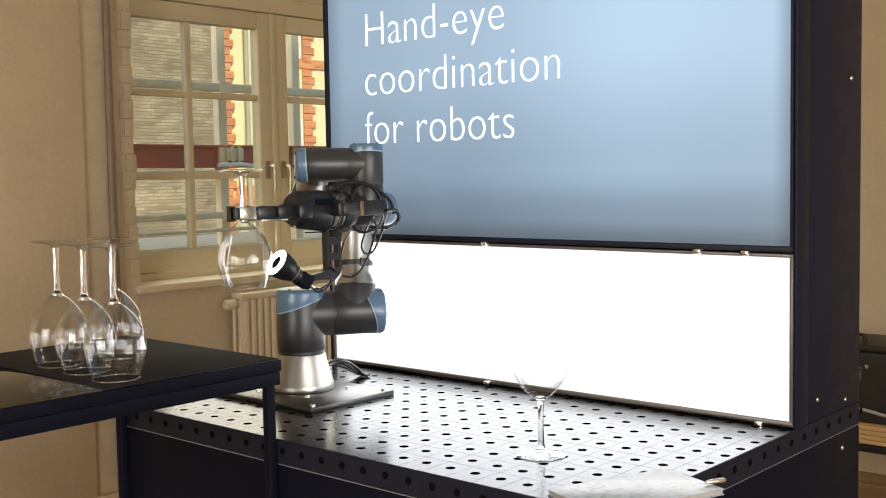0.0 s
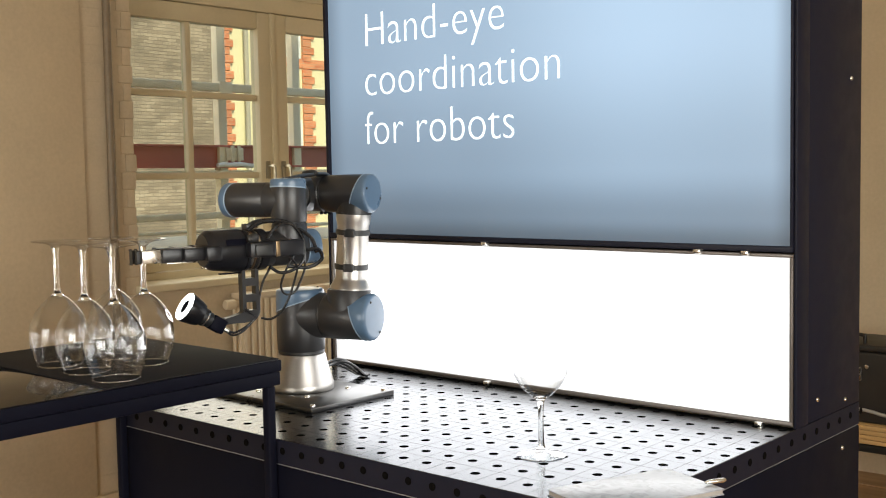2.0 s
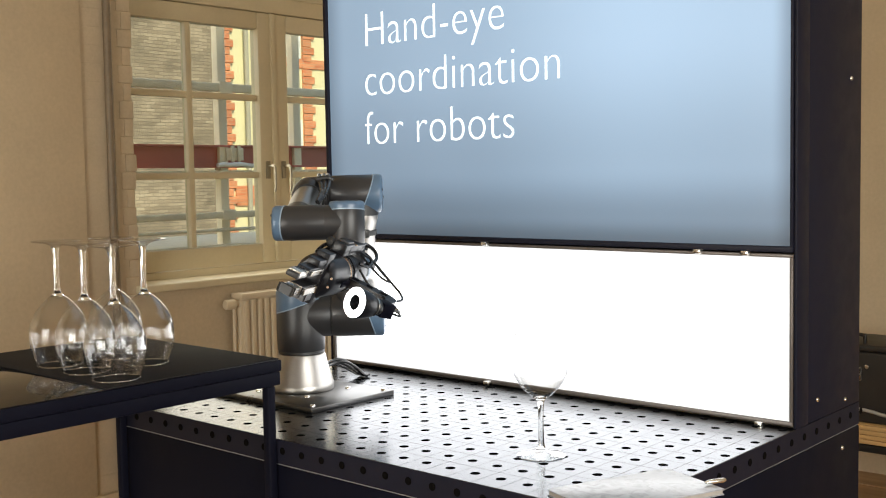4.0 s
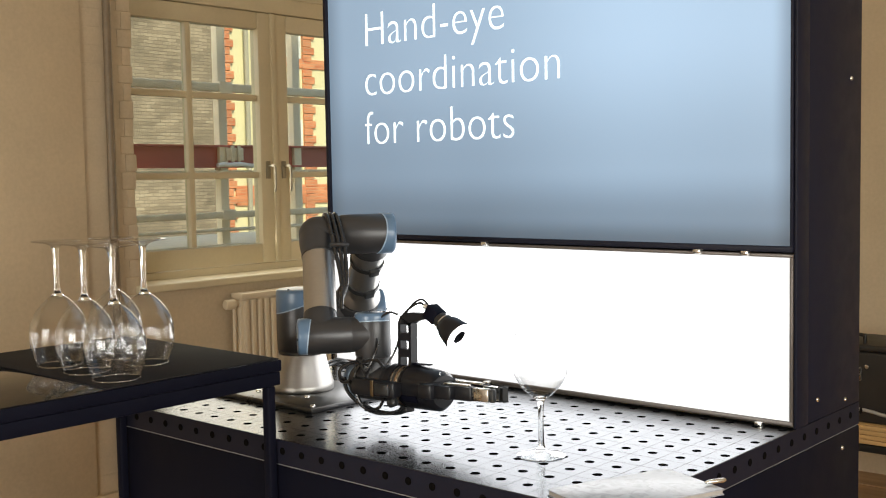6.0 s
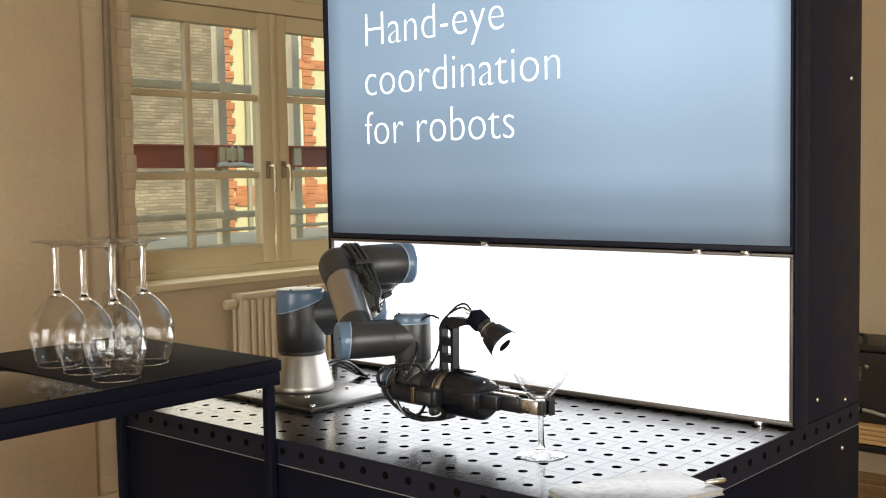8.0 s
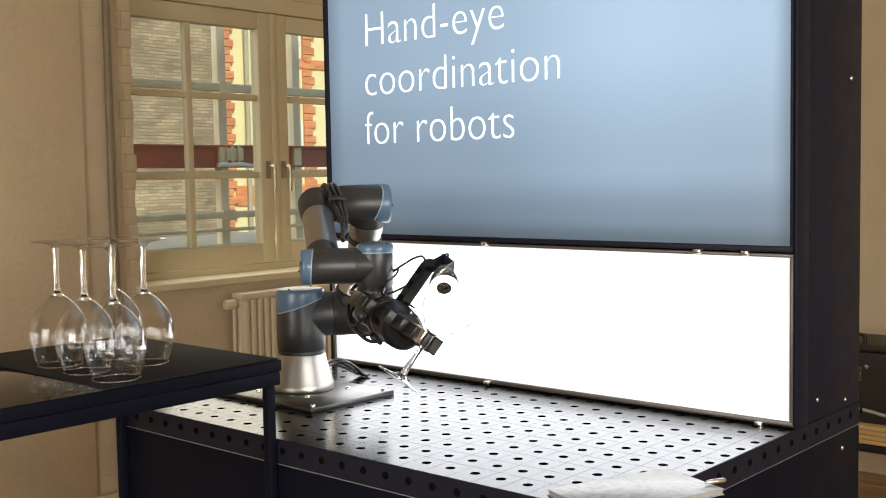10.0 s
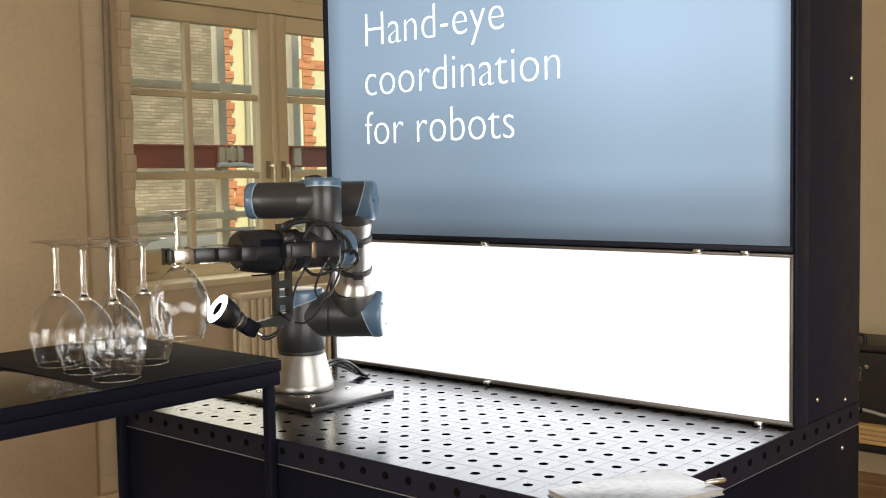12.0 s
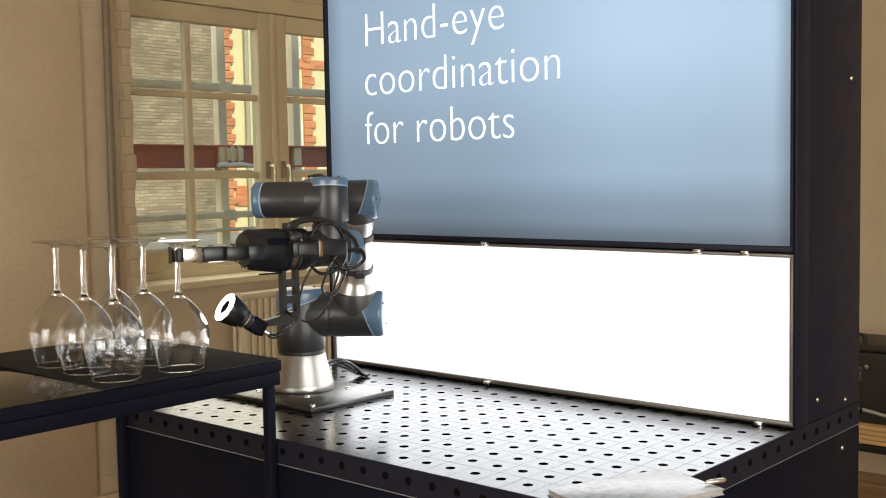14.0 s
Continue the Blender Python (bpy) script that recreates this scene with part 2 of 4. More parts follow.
def lightbox_mat():
    """An opal diffuser lit from behind, dimmer in a band along its rim."""
    m, tree, p = nodes_of("opal_diffuser")
    n, link = tree.nodes, tree.links
    tc, sep = n.new("ShaderNodeTexCoord"), n.new("ShaderNodeSeparateXYZ")
    link.new(tc.outputs["Generated"], sep.inputs[0])

    def band(source, lo, hi, rim):
        r = n.new("ShaderNodeValToRGB")
        els = r.color_ramp.elements
        els[0].position, els[0].color = 0.0, (rim,) * 3 + (1,)
        els[1].position, els[1].color = 1.0, (rim,) * 3 + (1,)
        for pos, val in ((lo * 0.85, rim * 1.2), (lo * 1.15, 0.40), (lo * 1.8, 1.0), (1 - (1 - hi) * 1.8, 1.0), (1 - (1 - hi) * 1.15, 0.40), (1 - (1 - hi) * 0.85, rim * 1.2)):
            els.new(pos).color = (val, val, val, 1)
        link.new(source, r.inputs[0])
        return r.outputs[0]

    mul = n.new("ShaderNodeMath")
    mul.operation = "MINIMUM"
    link.new(band(sep.outputs["X"], 0.024, 0.968, 0.22), mul.inputs[0])
    link.new(band(sep.outputs["Z"], 0.050, 0.970, 0.27), mul.inputs[1])
    st = n.new("ShaderNodeMath")
    st.operation = "MULTIPLY"
    st.inputs[1].default_value = 1.9
    link.new(mul.outputs[0], st.inputs[0])
    p.inputs["Base Color"].default_value = (0.35, 0.35, 0.35, 1)
    p.inputs["Emission Color"].default_value = (0.97, 0.985, 1.0, 1)
    link.new(st.outputs[0], p.inputs["Emission Strength"])
    return m


MARBLE, SCREEN, OPAL = marble_mat(), screen_mat(), lightbox_mat()
GILT = mat("grey_page_edge", (0.30, 0.28, 0.25), 0.6)


# ---- mesh tools ----
def finish(bm, smooth=40):
    bmesh.ops.recalc_face_normals(bm, faces=bm.faces)
    limit = radians(smooth)
    for f in bm.faces:
        f.smooth = True
    for e in bm.edges:
        e.smooth = len(e.link_faces) == 2 and e.calc_face_angle(0) < limit
    return bm


def mesh_of(name, bm, material):
    me = bpy.data.meshes.new(name)
    finish(bm).to_mesh(me)
    bm.free()
    me.materials.append(material)
    return me


def part(name, bm, material, parent=None, label="", kind=""):
    ob = new(name, mesh_of(name, bm, material))
    ob.parent = parent
    return tagged(ob, label, kind=kind)


def thing(name, m, label, category, group="", kind=""):
    ob = new(name)
    ob.empty_display_size = 0.1
    ob.matrix_basis = m
    return tagged(ob, label, category, group, kind)


def solid(name, bm, material, label, category="", group="", kind="", m=None):
    ob = part(name, bm, material)
    if m is not None:
        ob.matrix_basis = m
    return tagged(ob, label, category, group, kind)


def box(bm, x0, x1, y0, y1, z0, z1, bevel=0.0, m=None, seg=2):
    r = bmesh.ops.create_cube(bm, size=1)
    vs = r["verts"]
    for v in vs:
        v.co = Vector(((x0 + x1) / 2 + v.co.x * (x1 - x0), (y0 + y1) / 2 + v.co.y * (y1 - y0), (z0 + z1) / 2 + v.co.z * (z1 - z0)))
    if bevel:
        es = {e for v in vs for e in v.link_edges}
        r = bmesh.ops.bevel(bm, geom=list(es), offset=bevel, segments=seg, profile=0.5, affect="EDGES")
        vs = list({v for f in r["faces"] for v in f.verts} | {v for v in vs if v.is_valid})
    if m is not None:
        bmesh.ops.transform(bm, matrix=m, verts=vs)
    return bm


def lathe(bm, profile, seg=32, m=None, close=False):
    """Turn (radius, height) pairs about z."""
    rings = []
    for r, z in profile:
        if r < 1e-6:
            rings.append([bm.verts.new((0, 0, z))])
        else:
            rings.append([bm.verts.new((r * math.cos(2 * math.pi * k / seg), r * math.sin(2 * math.pi * k / seg), z)) for k in range(seg)])
    pairs = list(zip(rings, rings[1:])) + ([(rings[-1], rings[0])] if close else [])
    for a, b in pairs:
        for k in range(seg):
            j = (k + 1) % seg
            if len(a) == 1 and len(b) == 1:
                continue
            if len(a) == 1:
                bm.faces.new((a[0], b[k], b[j]))
            elif len(b) == 1:
                bm.faces.new((a[k], a[j], b[0]))
            else:
                bm.faces.new((a[k], a[j], b[j], b[k]))
    if m is not None:
        bmesh.ops.transform(bm, matrix=m, verts=[v for ring in rings for v in ring])
    return bm


def spline(points, steps=8):
    pts = [Vector(p) for p in points]
    pts = [2 * pts[0] - pts[1]] + pts + [2 * pts[-1] - pts[-2]]
    out = []
    for i in range(1, len(pts) - 2):
        a, b, c, d = pts[i - 1:i + 3]
        for s in range(steps):
            t = s / steps
            out.append(0.5 * (2 * b + (c - a) * t + (2 * a - 5 * b + 4 * c - d) * t * t + (3 * b - a - 3 * c + d) * t ** 3))
    return out + [pts[-2]]


def hose(bm, points, r, seg=10, steps=8, bend=True):
    pts = spline(points, steps) if bend else [Vector(p) for p in points]
    side, rings = None, []
    for i, p in enumerate(pts):
        d = (pts[min(i + 1, len(pts) - 1)] - pts[max(i - 1, 0)]).normalized()
        if side is None:
            side = d.orthogonal().normalized()
        side = (side - d * side.dot(d)).normalized()
        up = d.cross(side)
        rings.append([bm.verts.new(p + r * (math.cos(2 * math.pi * k / seg) * side + math.sin(2 * math.pi * k / seg) * up)) for k in range(seg)])
    for a, b in zip(rings, rings[1:]):
        for k in range(seg):
            bm.faces.new((a[k], a[(k + 1) % seg], b[(k + 1) % seg], b[k]))
    bm.faces.new(rings[0][::-1])
    bm.faces.new(rings[-1])
    return bm


def drum(bm, r, z0, z1, m=None, edge=0.004, seg=36):
    return lathe(bm, [(0, z0), (r - edge, z0), (r, z0 + edge), (r, z1 - edge), (r - edge, z1), (0, z1)], seg, m)


def B():
    return bmesh.new()


ALONG_X = pose(0, 0, 0, 0, 90, 0)
ALONG_Y = pose(0, 0, 0, -90, 0, 0)
DOWN_Y = pose(0, 0, 0, 90, 0, 0)

# ---- the room ----
WALL_X, GLASS_X = -2.90, -3.10
FLOOR_Z = -0.14
EDGE_Y, FAR_Y = 1.495, 3.50
SILL_Z, HEAD_Z, CEIL_Z = 0.875, 2.95, 3.60
BACK_Y = 4.05


def build_room():
    b = B()
    box(b, -3.4, 3.6, -4.2, 4.3, FLOOR_Z - 0.06, FLOOR_Z - 0.012)
    ground = solid("floor", b, FLOOR, "dark brown wooden plank floor of the room", kind="structure")
    for i in range(28):
        y = -4.0 + i * 0.29
        pb = B()
        box(pb, -3.3, 3.6, y, y + 0.286, FLOOR_Z - 0.012, FLOOR_Z, 0.002, seg=1)
        part("plank", pb, FLOOR, ground)
    b = B()
    box(b, -3.4, 3.6, -4.2, 4.3, CEIL_Z, CEIL_Z + 0.2)
    solid("ceiling", b, CEILING, "plain off-white ceiling of the room", kind="structure")
    b = B()
    box(b, -3.35, WALL_X, -4.1, EDGE_Y, FLOOR_Z, CEIL_Z)
    box(b, -3.35, WALL_X, EDGE_Y, FAR_Y, FLOOR_Z, SILL_Z - 0.04)
    box(b, -3.35, WALL_X, EDGE_Y, FAR_Y, HEAD_Z, CEIL_Z)
    box(b, -3.35, WALL_X, FAR_Y, 4.3, FLOOR_Z, CEIL_Z)
    west = solid("wall_west", b, PLASTER, "beige painted masonry wall with a window opening", kind="structure")
    # smooth plaster skim that stops short of the painted bricks beside the window
    b = B()
    box(b, WALL_X, WALL_X + 0.022, -4.05, 1.245, -0.02, CEIL_Z - 0.01, 0.004)
    part("plaster_coat", b, PLASTER, west)
    b = B()
    box(b, WALL_X, WALL_X + 0.03, -4.05, 1.47, FLOOR_Z, -0.02, 0.006)
    part("plinth", b, BRICK_PAINT, west)
    # painted bricks between the skim and the opening, with a worn arris
    rnd = random.Random(4)
    course = 0.0775
    for k in range(int((CEIL_Z - 0.0) / course)):
        z = -0.015 + k * course
        cut = 1.430 if k % 2 else 1.452
        for y0, y1 in ((1.249, cut), (cut + 0.0012, EDGE_Y + 0.004 + rnd.uniform(-0.004, 0.012))):
            pb = B()
            worn = y1 > EDGE_Y - 0.01
            box(pb, WALL_X - 0.02, WALL_X + 0.0045 + rnd.uniform(-0.0001, 0.0001), y0, y1, z, z + course - 0.0004, 0.006 if worn else 0.0, seg=2)
            part("brick", pb, BRICK_PAINT, west)
    b = B()
    box(b, -3.4, 3.6, BACK_Y, BACK_Y + 0.2, FLOOR_Z, CEIL_Z)
    solid("wall_north", b, PLASTER, "beige plastered wall behind the display stand", kind="structure")
    # unseen wall; its opening is added to go with the lamp across
    b = B()
    box(b, 3.4, 3.6, -4.2, -2.3, FLOOR_Z, CEIL_Z)
    box(b, 3.4, 3.6, 0.5, 4.3, FLOOR_Z, CEIL_Z)
    box(b, 3.4, 3.6, -2.3, 0.5, FLOOR_Z, 0.85)
    box(b, 3.4, 3.6, -2.3, 0.5, 2.2, CEIL_Z)
    solid("wall_east", b, PLASTER, "unseen beige plastered wall with an opening added for a fill lamp", kind="structure")
    # unseen wall; the gap is added for the rear lamp
    b = B()
    box(b, -3.4, -0.9, -4.2, -4.0, FLOOR_Z, CEIL_Z)
    box(b, 1.3, 3.6, -4.2, -4.0, FLOOR_Z, CEIL_Z)
    box(b, -0.9, 1.3, -4.2, -4.0, FLOOR_Z, 0.8)
    box(b, -0.9, 1.3, -4.2, -4.0, 2.1, CEIL_Z)
    solid("wall_south", b, PLASTER, "unseen beige plastered wall with a gap added for a lamp", kind="structure")
    # conduit beside the window
    b = B()
    hose(b, [(WALL_X + 0.03, 1.366, 0.02), (WALL_X + 0.03, 1.365, 1.2), (WALL_X + 0.03, 1.369, 2.4), (WALL_X + 0.03, 1.368, 3.59)], 0.017, steps=4)
    pipe = solid("pipe", b, CONDUIT, "thin brown vertical conduit pipe on the wall", "pipe")
    b = B()
    box(b, WALL_X + 0.002, WALL_X + 0.030, 1.388, 1.398, 0.02, 3.58, 0.003)
    part("cover_strip", b, BRICK_PAINT, pipe)


def sash(win, y0, y1, z0, z1, handle_y, rows):
    """One casement: stiles, rails, glazing bars, panes and a handle."""
    w = 0.085
    for a, c in ((y0, y0 + w), (y1 - w, y1)):
        b = B()
        part("stile", box(b, GLASS_X - 0.03, GLASS_X + 0.035, a, c, z0, z1, 0.006), FRAME, win)
    for a, c in ((z0, z0 + 0.10), (z1 - w, z1)):
        b = B()
        part("rail", box(b, GLASS_X - 0.028, GLASS_X + 0.033, y0 + w, y1 - w, a, c, 0.006), FRAME, win)
    ym = (y0 + y1) / 2 - 0.024
    b = B()
    part("glazing_bar", box(b, GLASS_X - 0.018, GLASS_X + 0.022, ym - 0.016, ym + 0.016, z0 + 0.10, z1 - w, 0.005), FRAME, win)
    for z in rows:
        b = B()
        part("glazing_bar", box(b, GLASS_X - 0.016, GLASS_X + 0.019, y0 + w, y1 - w, z - 0.016, z + 0.016, 0.005), FRAME, win)
    cuts = [z0 + 0.10] + list(rows) + [z1 - w]
    for a, c in ((y0 + w, ym), (ym, y1 - w)):
        for lo, hi in zip(cuts, cuts[1:]):
            b = B()
            pane = part("pane", box(b, GLASS_X - 0.002, GLASS_X + 0.002, a, c, lo, hi), PANE, win)
            pane.visible_shadow = False
    b = B()
    h = part("handle", box(b, GLASS_X + 0.035, GLASS_X + 0.044, handle_y - 0.014, handle_y + 0.014, 1.34, 1.43, 0.004), HANDLE_METAL, win, "satin metal window handle")
    b = B()
    hose(b, [(GLASS_X + 0.040, handle_y, 1.405), (GLASS_X + 0.085, handle_y, 1.405), (GLASS_X + 0.092, handle_y + 0.004, 1.38), (GLASS_X + 0.082, handle_y + 0.012, 1.30), (GLASS_X + 0.074, handle_y + 0.014, 1.275)], 0.0065)
    part("grip", b, HANDLE_METAL, h)


def build_window():
    win = thing("window_1", Matrix(), "cream painted wooden casement window with glazing bars", "window", kind="structure")
    b = B()
    box(b, GLASS_X - 0.05, GLASS_X + 0.03, EDGE_Y - 0.06, 1.475, SILL_Z - 0.02, HEAD_Z, 0.004)
    part("window_frame", b, FRAME, win)
    b = B()
    box(b, GLASS_X - 0.05, GLASS_X + 0.028, 1.477, FAR_Y, SILL_Z - 0.03, SILL_Z + 0.032, 0.004)
    part("bottom_frame", b, FRAME, win)
    b = B()
    box(b, GLASS_X - 0.05, GLASS_X + 0.045, 1.477, FAR_Y, 2.185, 2.265, 0.008)
    part("transom", b, FRAME, win)
    rows = (1.360, 1.752)
    sash(win, 1.478, 2.432, SILL_Z + 0.034, 2.182, 2.388, rows)
    sash(win, 2.450, 3.404, SILL_Z + 0.034, 2.182, 2.492, rows)
    b = B()
    part("meeting_strip", box(b, GLASS_X - 0.02, GLASS_X + 0.046, 2.425, 2.458, SILL_Z + 0.034, 2.182, 0.006), FRAME, win)
    for y0, y1 in ((1.478, 2.437), (2.445, 3.404)):
        b = B()
        box(b, GLASS_X - 0.03, GLASS_X + 0.03, y0, y0 + 0.08, 2.267, 2.93, 0.005)
        box(b, GLASS_X - 0.03, GLASS_X + 0.03, y1 - 0.08, y1, 2.267, 2.93, 0.005)
        box(b, GLASS_X - 0.03, GLASS_X + 0.03, y0 + 0.08, y1 - 0.08, 2.267, 2.34, 0.005)
        box(b, GLASS_X - 0.03, GLASS_X + 0.03, y0 + 0.08, y1 - 0.08, 2.86, 2.93, 0.005)
        part("fanlight", b, FRAME, win)
        b = B()
        part("pane", box(b, GLASS_X - 0.002, GLASS_X + 0.002, y0 + 0.08, y1 - 0.08, 2.34, 2.86), PANE, win).visible_shadow = False
    b = B()
    box(b, GLASS_X + 0.03, WALL_X + 0.035, EDGE_Y - 0.015, FAR_Y, SILL_Z - 0.038, SILL_Z - 0.002, 0.008, seg=3)
    part("window_sill", b, FRAME, win, "deep cream painted window board")


def build_radiator():
    rad = thing("radiator", pose(-2.82, 1.98, 0.15), "cream ribbed panel radiator under the window", "radiator")
    b = B()
    box(b, -0.04, 0.02, 0, 1.4, 0, 0.64, 0.008)
    part("panel", b, RADIATOR, rad)
    for k in range(34):
        b = B()
        box(b, 0.018, 0.036, 0.016 + k * 0.0405, 0.044 + k * 0.0405, 0.03, 0.615, 0.007)
        part("rib", b, RADIATOR, rad)
    b = B()
    box(b, -0.045, 0.038, -0.006, 1.406, 0.622, 0.648, 0.005)
    part("top_grille", b, RADIATOR, rad)
    b = B()
    lathe(b, [(0, -0.075), (0.020, -0.073), (0.024, -0.066), (0.024, -0.02), (0.016, -0.012), (0.014, 0.01)], 20, pose(0.0, 0, 0.60) @ ALONG_Y)
    part("valve", b, RADIATOR, rad, "white thermostat valve")
    b = B()
    hose(b, [(0, -0.02, 0.59), (0, -0.022, 0.3), (0, -0.022, -0.288)], 0.009)
    part("pipe", b, RADIATOR, rad)


def build_outside():
    b = B()
    box(b, -60, -3.36, -40, 60, -4.2, -4.0)
    solid("ground", b, COURT, "grey paved courtyard below the window", kind="structure")
    house = thing("brick_building", pose(-20, 0, -4), "old weathered brick building with red quoins across the yard", "building")
    b = B()
    part("wall", box(b, -5, 0, -10, 14.95, 0, 16), OLD_BRICK, house, "weathered brown brick gable wall")
    b = B()
    part("rendered_wall", box(b, -5.2, -0.06, 15.2, 30, 0, 16), YELLOW, house, "pale yellow rendered wall")
    b = B()
    part("roof", box(b, -5.4, 0.3, -10.1, 30.1, 16, 16.3, 0.02), OUT_GREY, house)
    # red toothed quoins at the corner and beside the windows
    for y, x in ((14.95, 0.0), (17.60, -0.03)):
        for k in range(84):
            w = 0.40 if k % 2 else 0.30
            b = B()
            box(b, x - 0.2, x + 0.03, y, y + w, k * 0.19, k * 0.19 + 0.18, 0.008, seg=1)
            part("quoin", b, RED_BRICK, house)
    for z, hgt, y0 in ((4.69, 0.50, 15.35), (8.18, 0.24, 16.8), (1.9, 0.8, 15.35), (11.0, 0.3, 16.8)):
        b = B()
        part("brick_band", box(b, -0.3, -0.02, y0, 29.9, z, z + hgt, 0.01), RED_BRICK, house)
    for y in (16.55, 20.2):
        for z in (5.75, 8.42, 11.4):
            b = B()
            f = part("window", box(b, -0.3, -0.02, y, y + 1.0, z, z + 1.1, 0.01), SNOW_WHITE, house)
            for yy in (y + 0.08, y + 0.54):
                for zz in (z + 0.08, z + 0.58):
                    b = B()
                    part("pane", box(b, -0.03, -0.014, yy, yy + 0.38, zz, zz + 0.44), DARK_PANE, f)
    b = B()
    part("downpipe", hose(b, [(0.05, 15.72, 0), (0.05, 15.72, 16)], 0.06, bend=False), OUT_GREY, house)
    # steel gallery just outside: posts, guard rails, red girder
    gal = thing("steel_gallery", pose(-5.0, 0, 0), "galvanised steel gallery with rails and a red girder", "railing")
    for y in (3.556, 4.246, 2.0, 5.6):
        b = B()
        part("post", box(b, -0.025, 0.040, y - 0.036, y + 0.036, -4, 3.6, 0.005), GALV, gal)
    for z, t in ((1.090, 0.023), (1.986, 0.030), (0.985, 0.012)):
        b = B()
        part("rail", box(b, 0.045, 0.085, -1, 8, z - t, z + t, 0.010, seg=3), GALV, gal)
        if t > 0.02:
            b = B()
            part("clamp", box(b, 0.040, 0.092, 3.50, 3.61, z - t - 0.012, z + t + 0.012, 0.004), GALV, gal)
    b = B()
    box(b, -0.05, 0.05, -1, 8, 1.425, 1.440)
    box(b, -0.01, 0.01, -1, 8, 1.440, 1.570)
    box(b, -0.05, 0.05, -1, 8, 1.570, 1.585)
    part("girder", b, RED_STEEL, gal, "red primed steel girder")
    b = B()
    box(b, -0.08, 0.08, -1, 8, 1.375, 1.405)
    part("angle_bar", b, GALV, gal)
    b = B()
    box(b, 0.050, 0.060, 3.565, 3.715, 1.475, 1.565, 0.004)
    box(b, 0.060, 0.074, 3.600, 3.625, 1.465, 1.580, 0.004)
    box(b, 0.060, 0.074, 3.655, 3.680, 1.465, 1.580, 0.004)
    part("bracket", b, GALV, gal)
    b = B()
    r = random.Random(3)
    pts = [(0.09, 3.46 + 0.055 * k, 1.445 + r.uniform(-0.008, 0.008)) for k in range(8)]
    part("rag", hose(b, pts, 0.016, 8), SNOW_WHITE, gal, "crumpled white sheet laid on the girder")
    b = B()
    box(b, -1.2, 0.1, -1, 8, 0.838, 0.884, 0.004)
    part("deck", b, GALV, gal)


# ---- the display stand ----
P_X, P_Y = 0.04825, 0.05193
TOP_Z = 0.90
T_X0, T_X1, T_Y0, T_Y1 = -0.572, 0.5455, -0.040, 0.822
FACE_Y = 0.5416


def perforated(bm, nx0, nx1, ny0, ny1, r, z, depth):
    """One sheet with round holes; a hair-fine engraved groove runs midway between the rows."""
    seg, g = 16, 0.00045
    for i in range(nx0, nx1 + 1):
        for j in range(ny0, ny1 + 1):
            cx, cy = i * P_X, j * P_Y
            hx0 = P_X / 2 if i > nx0 else cx - T_X0
            hx1 = P_X / 2 if i < nx1 else T_X1 - cx
            hy0 = P_Y / 2 if j > ny0 else cy - T_Y0
            hy1 = P_Y / 2
            rings = [[], [], [], []]
            for k in range(seg):
                a = 2 * math.pi * k / seg
                c, s = math.cos(a), math.sin(a)
                q = 1 / max(abs(c), abs(s))
                u, v = c * q, s * q
                wx, wy = (hx1 if u > 0 else hx0), (hy1 if v > 0 else hy0)
                rings[0].append(bm.verts.new((cx + u * wx, cy + v * wy, z - 0.0006)))
                rings[1].append(bm.verts.new((cx + u * (wx - g), cy + v * (wy - g), z)))
                rings[2].append(bm.verts.new((cx + c * r, cy + s * r, z)))
                rings[3].append(bm.verts.new((cx + c * r, cy + s * r, z - depth)))
            for a, b in zip(rings, rings[1:]):
                for k in range(seg):
                    n = (k + 1) % seg
                    bm.faces.new((a[k], a[n], b[n], b[k]))
    bmesh.ops.remove_doubles(bm, verts=bm.verts, dist=1e-5)
    return bm


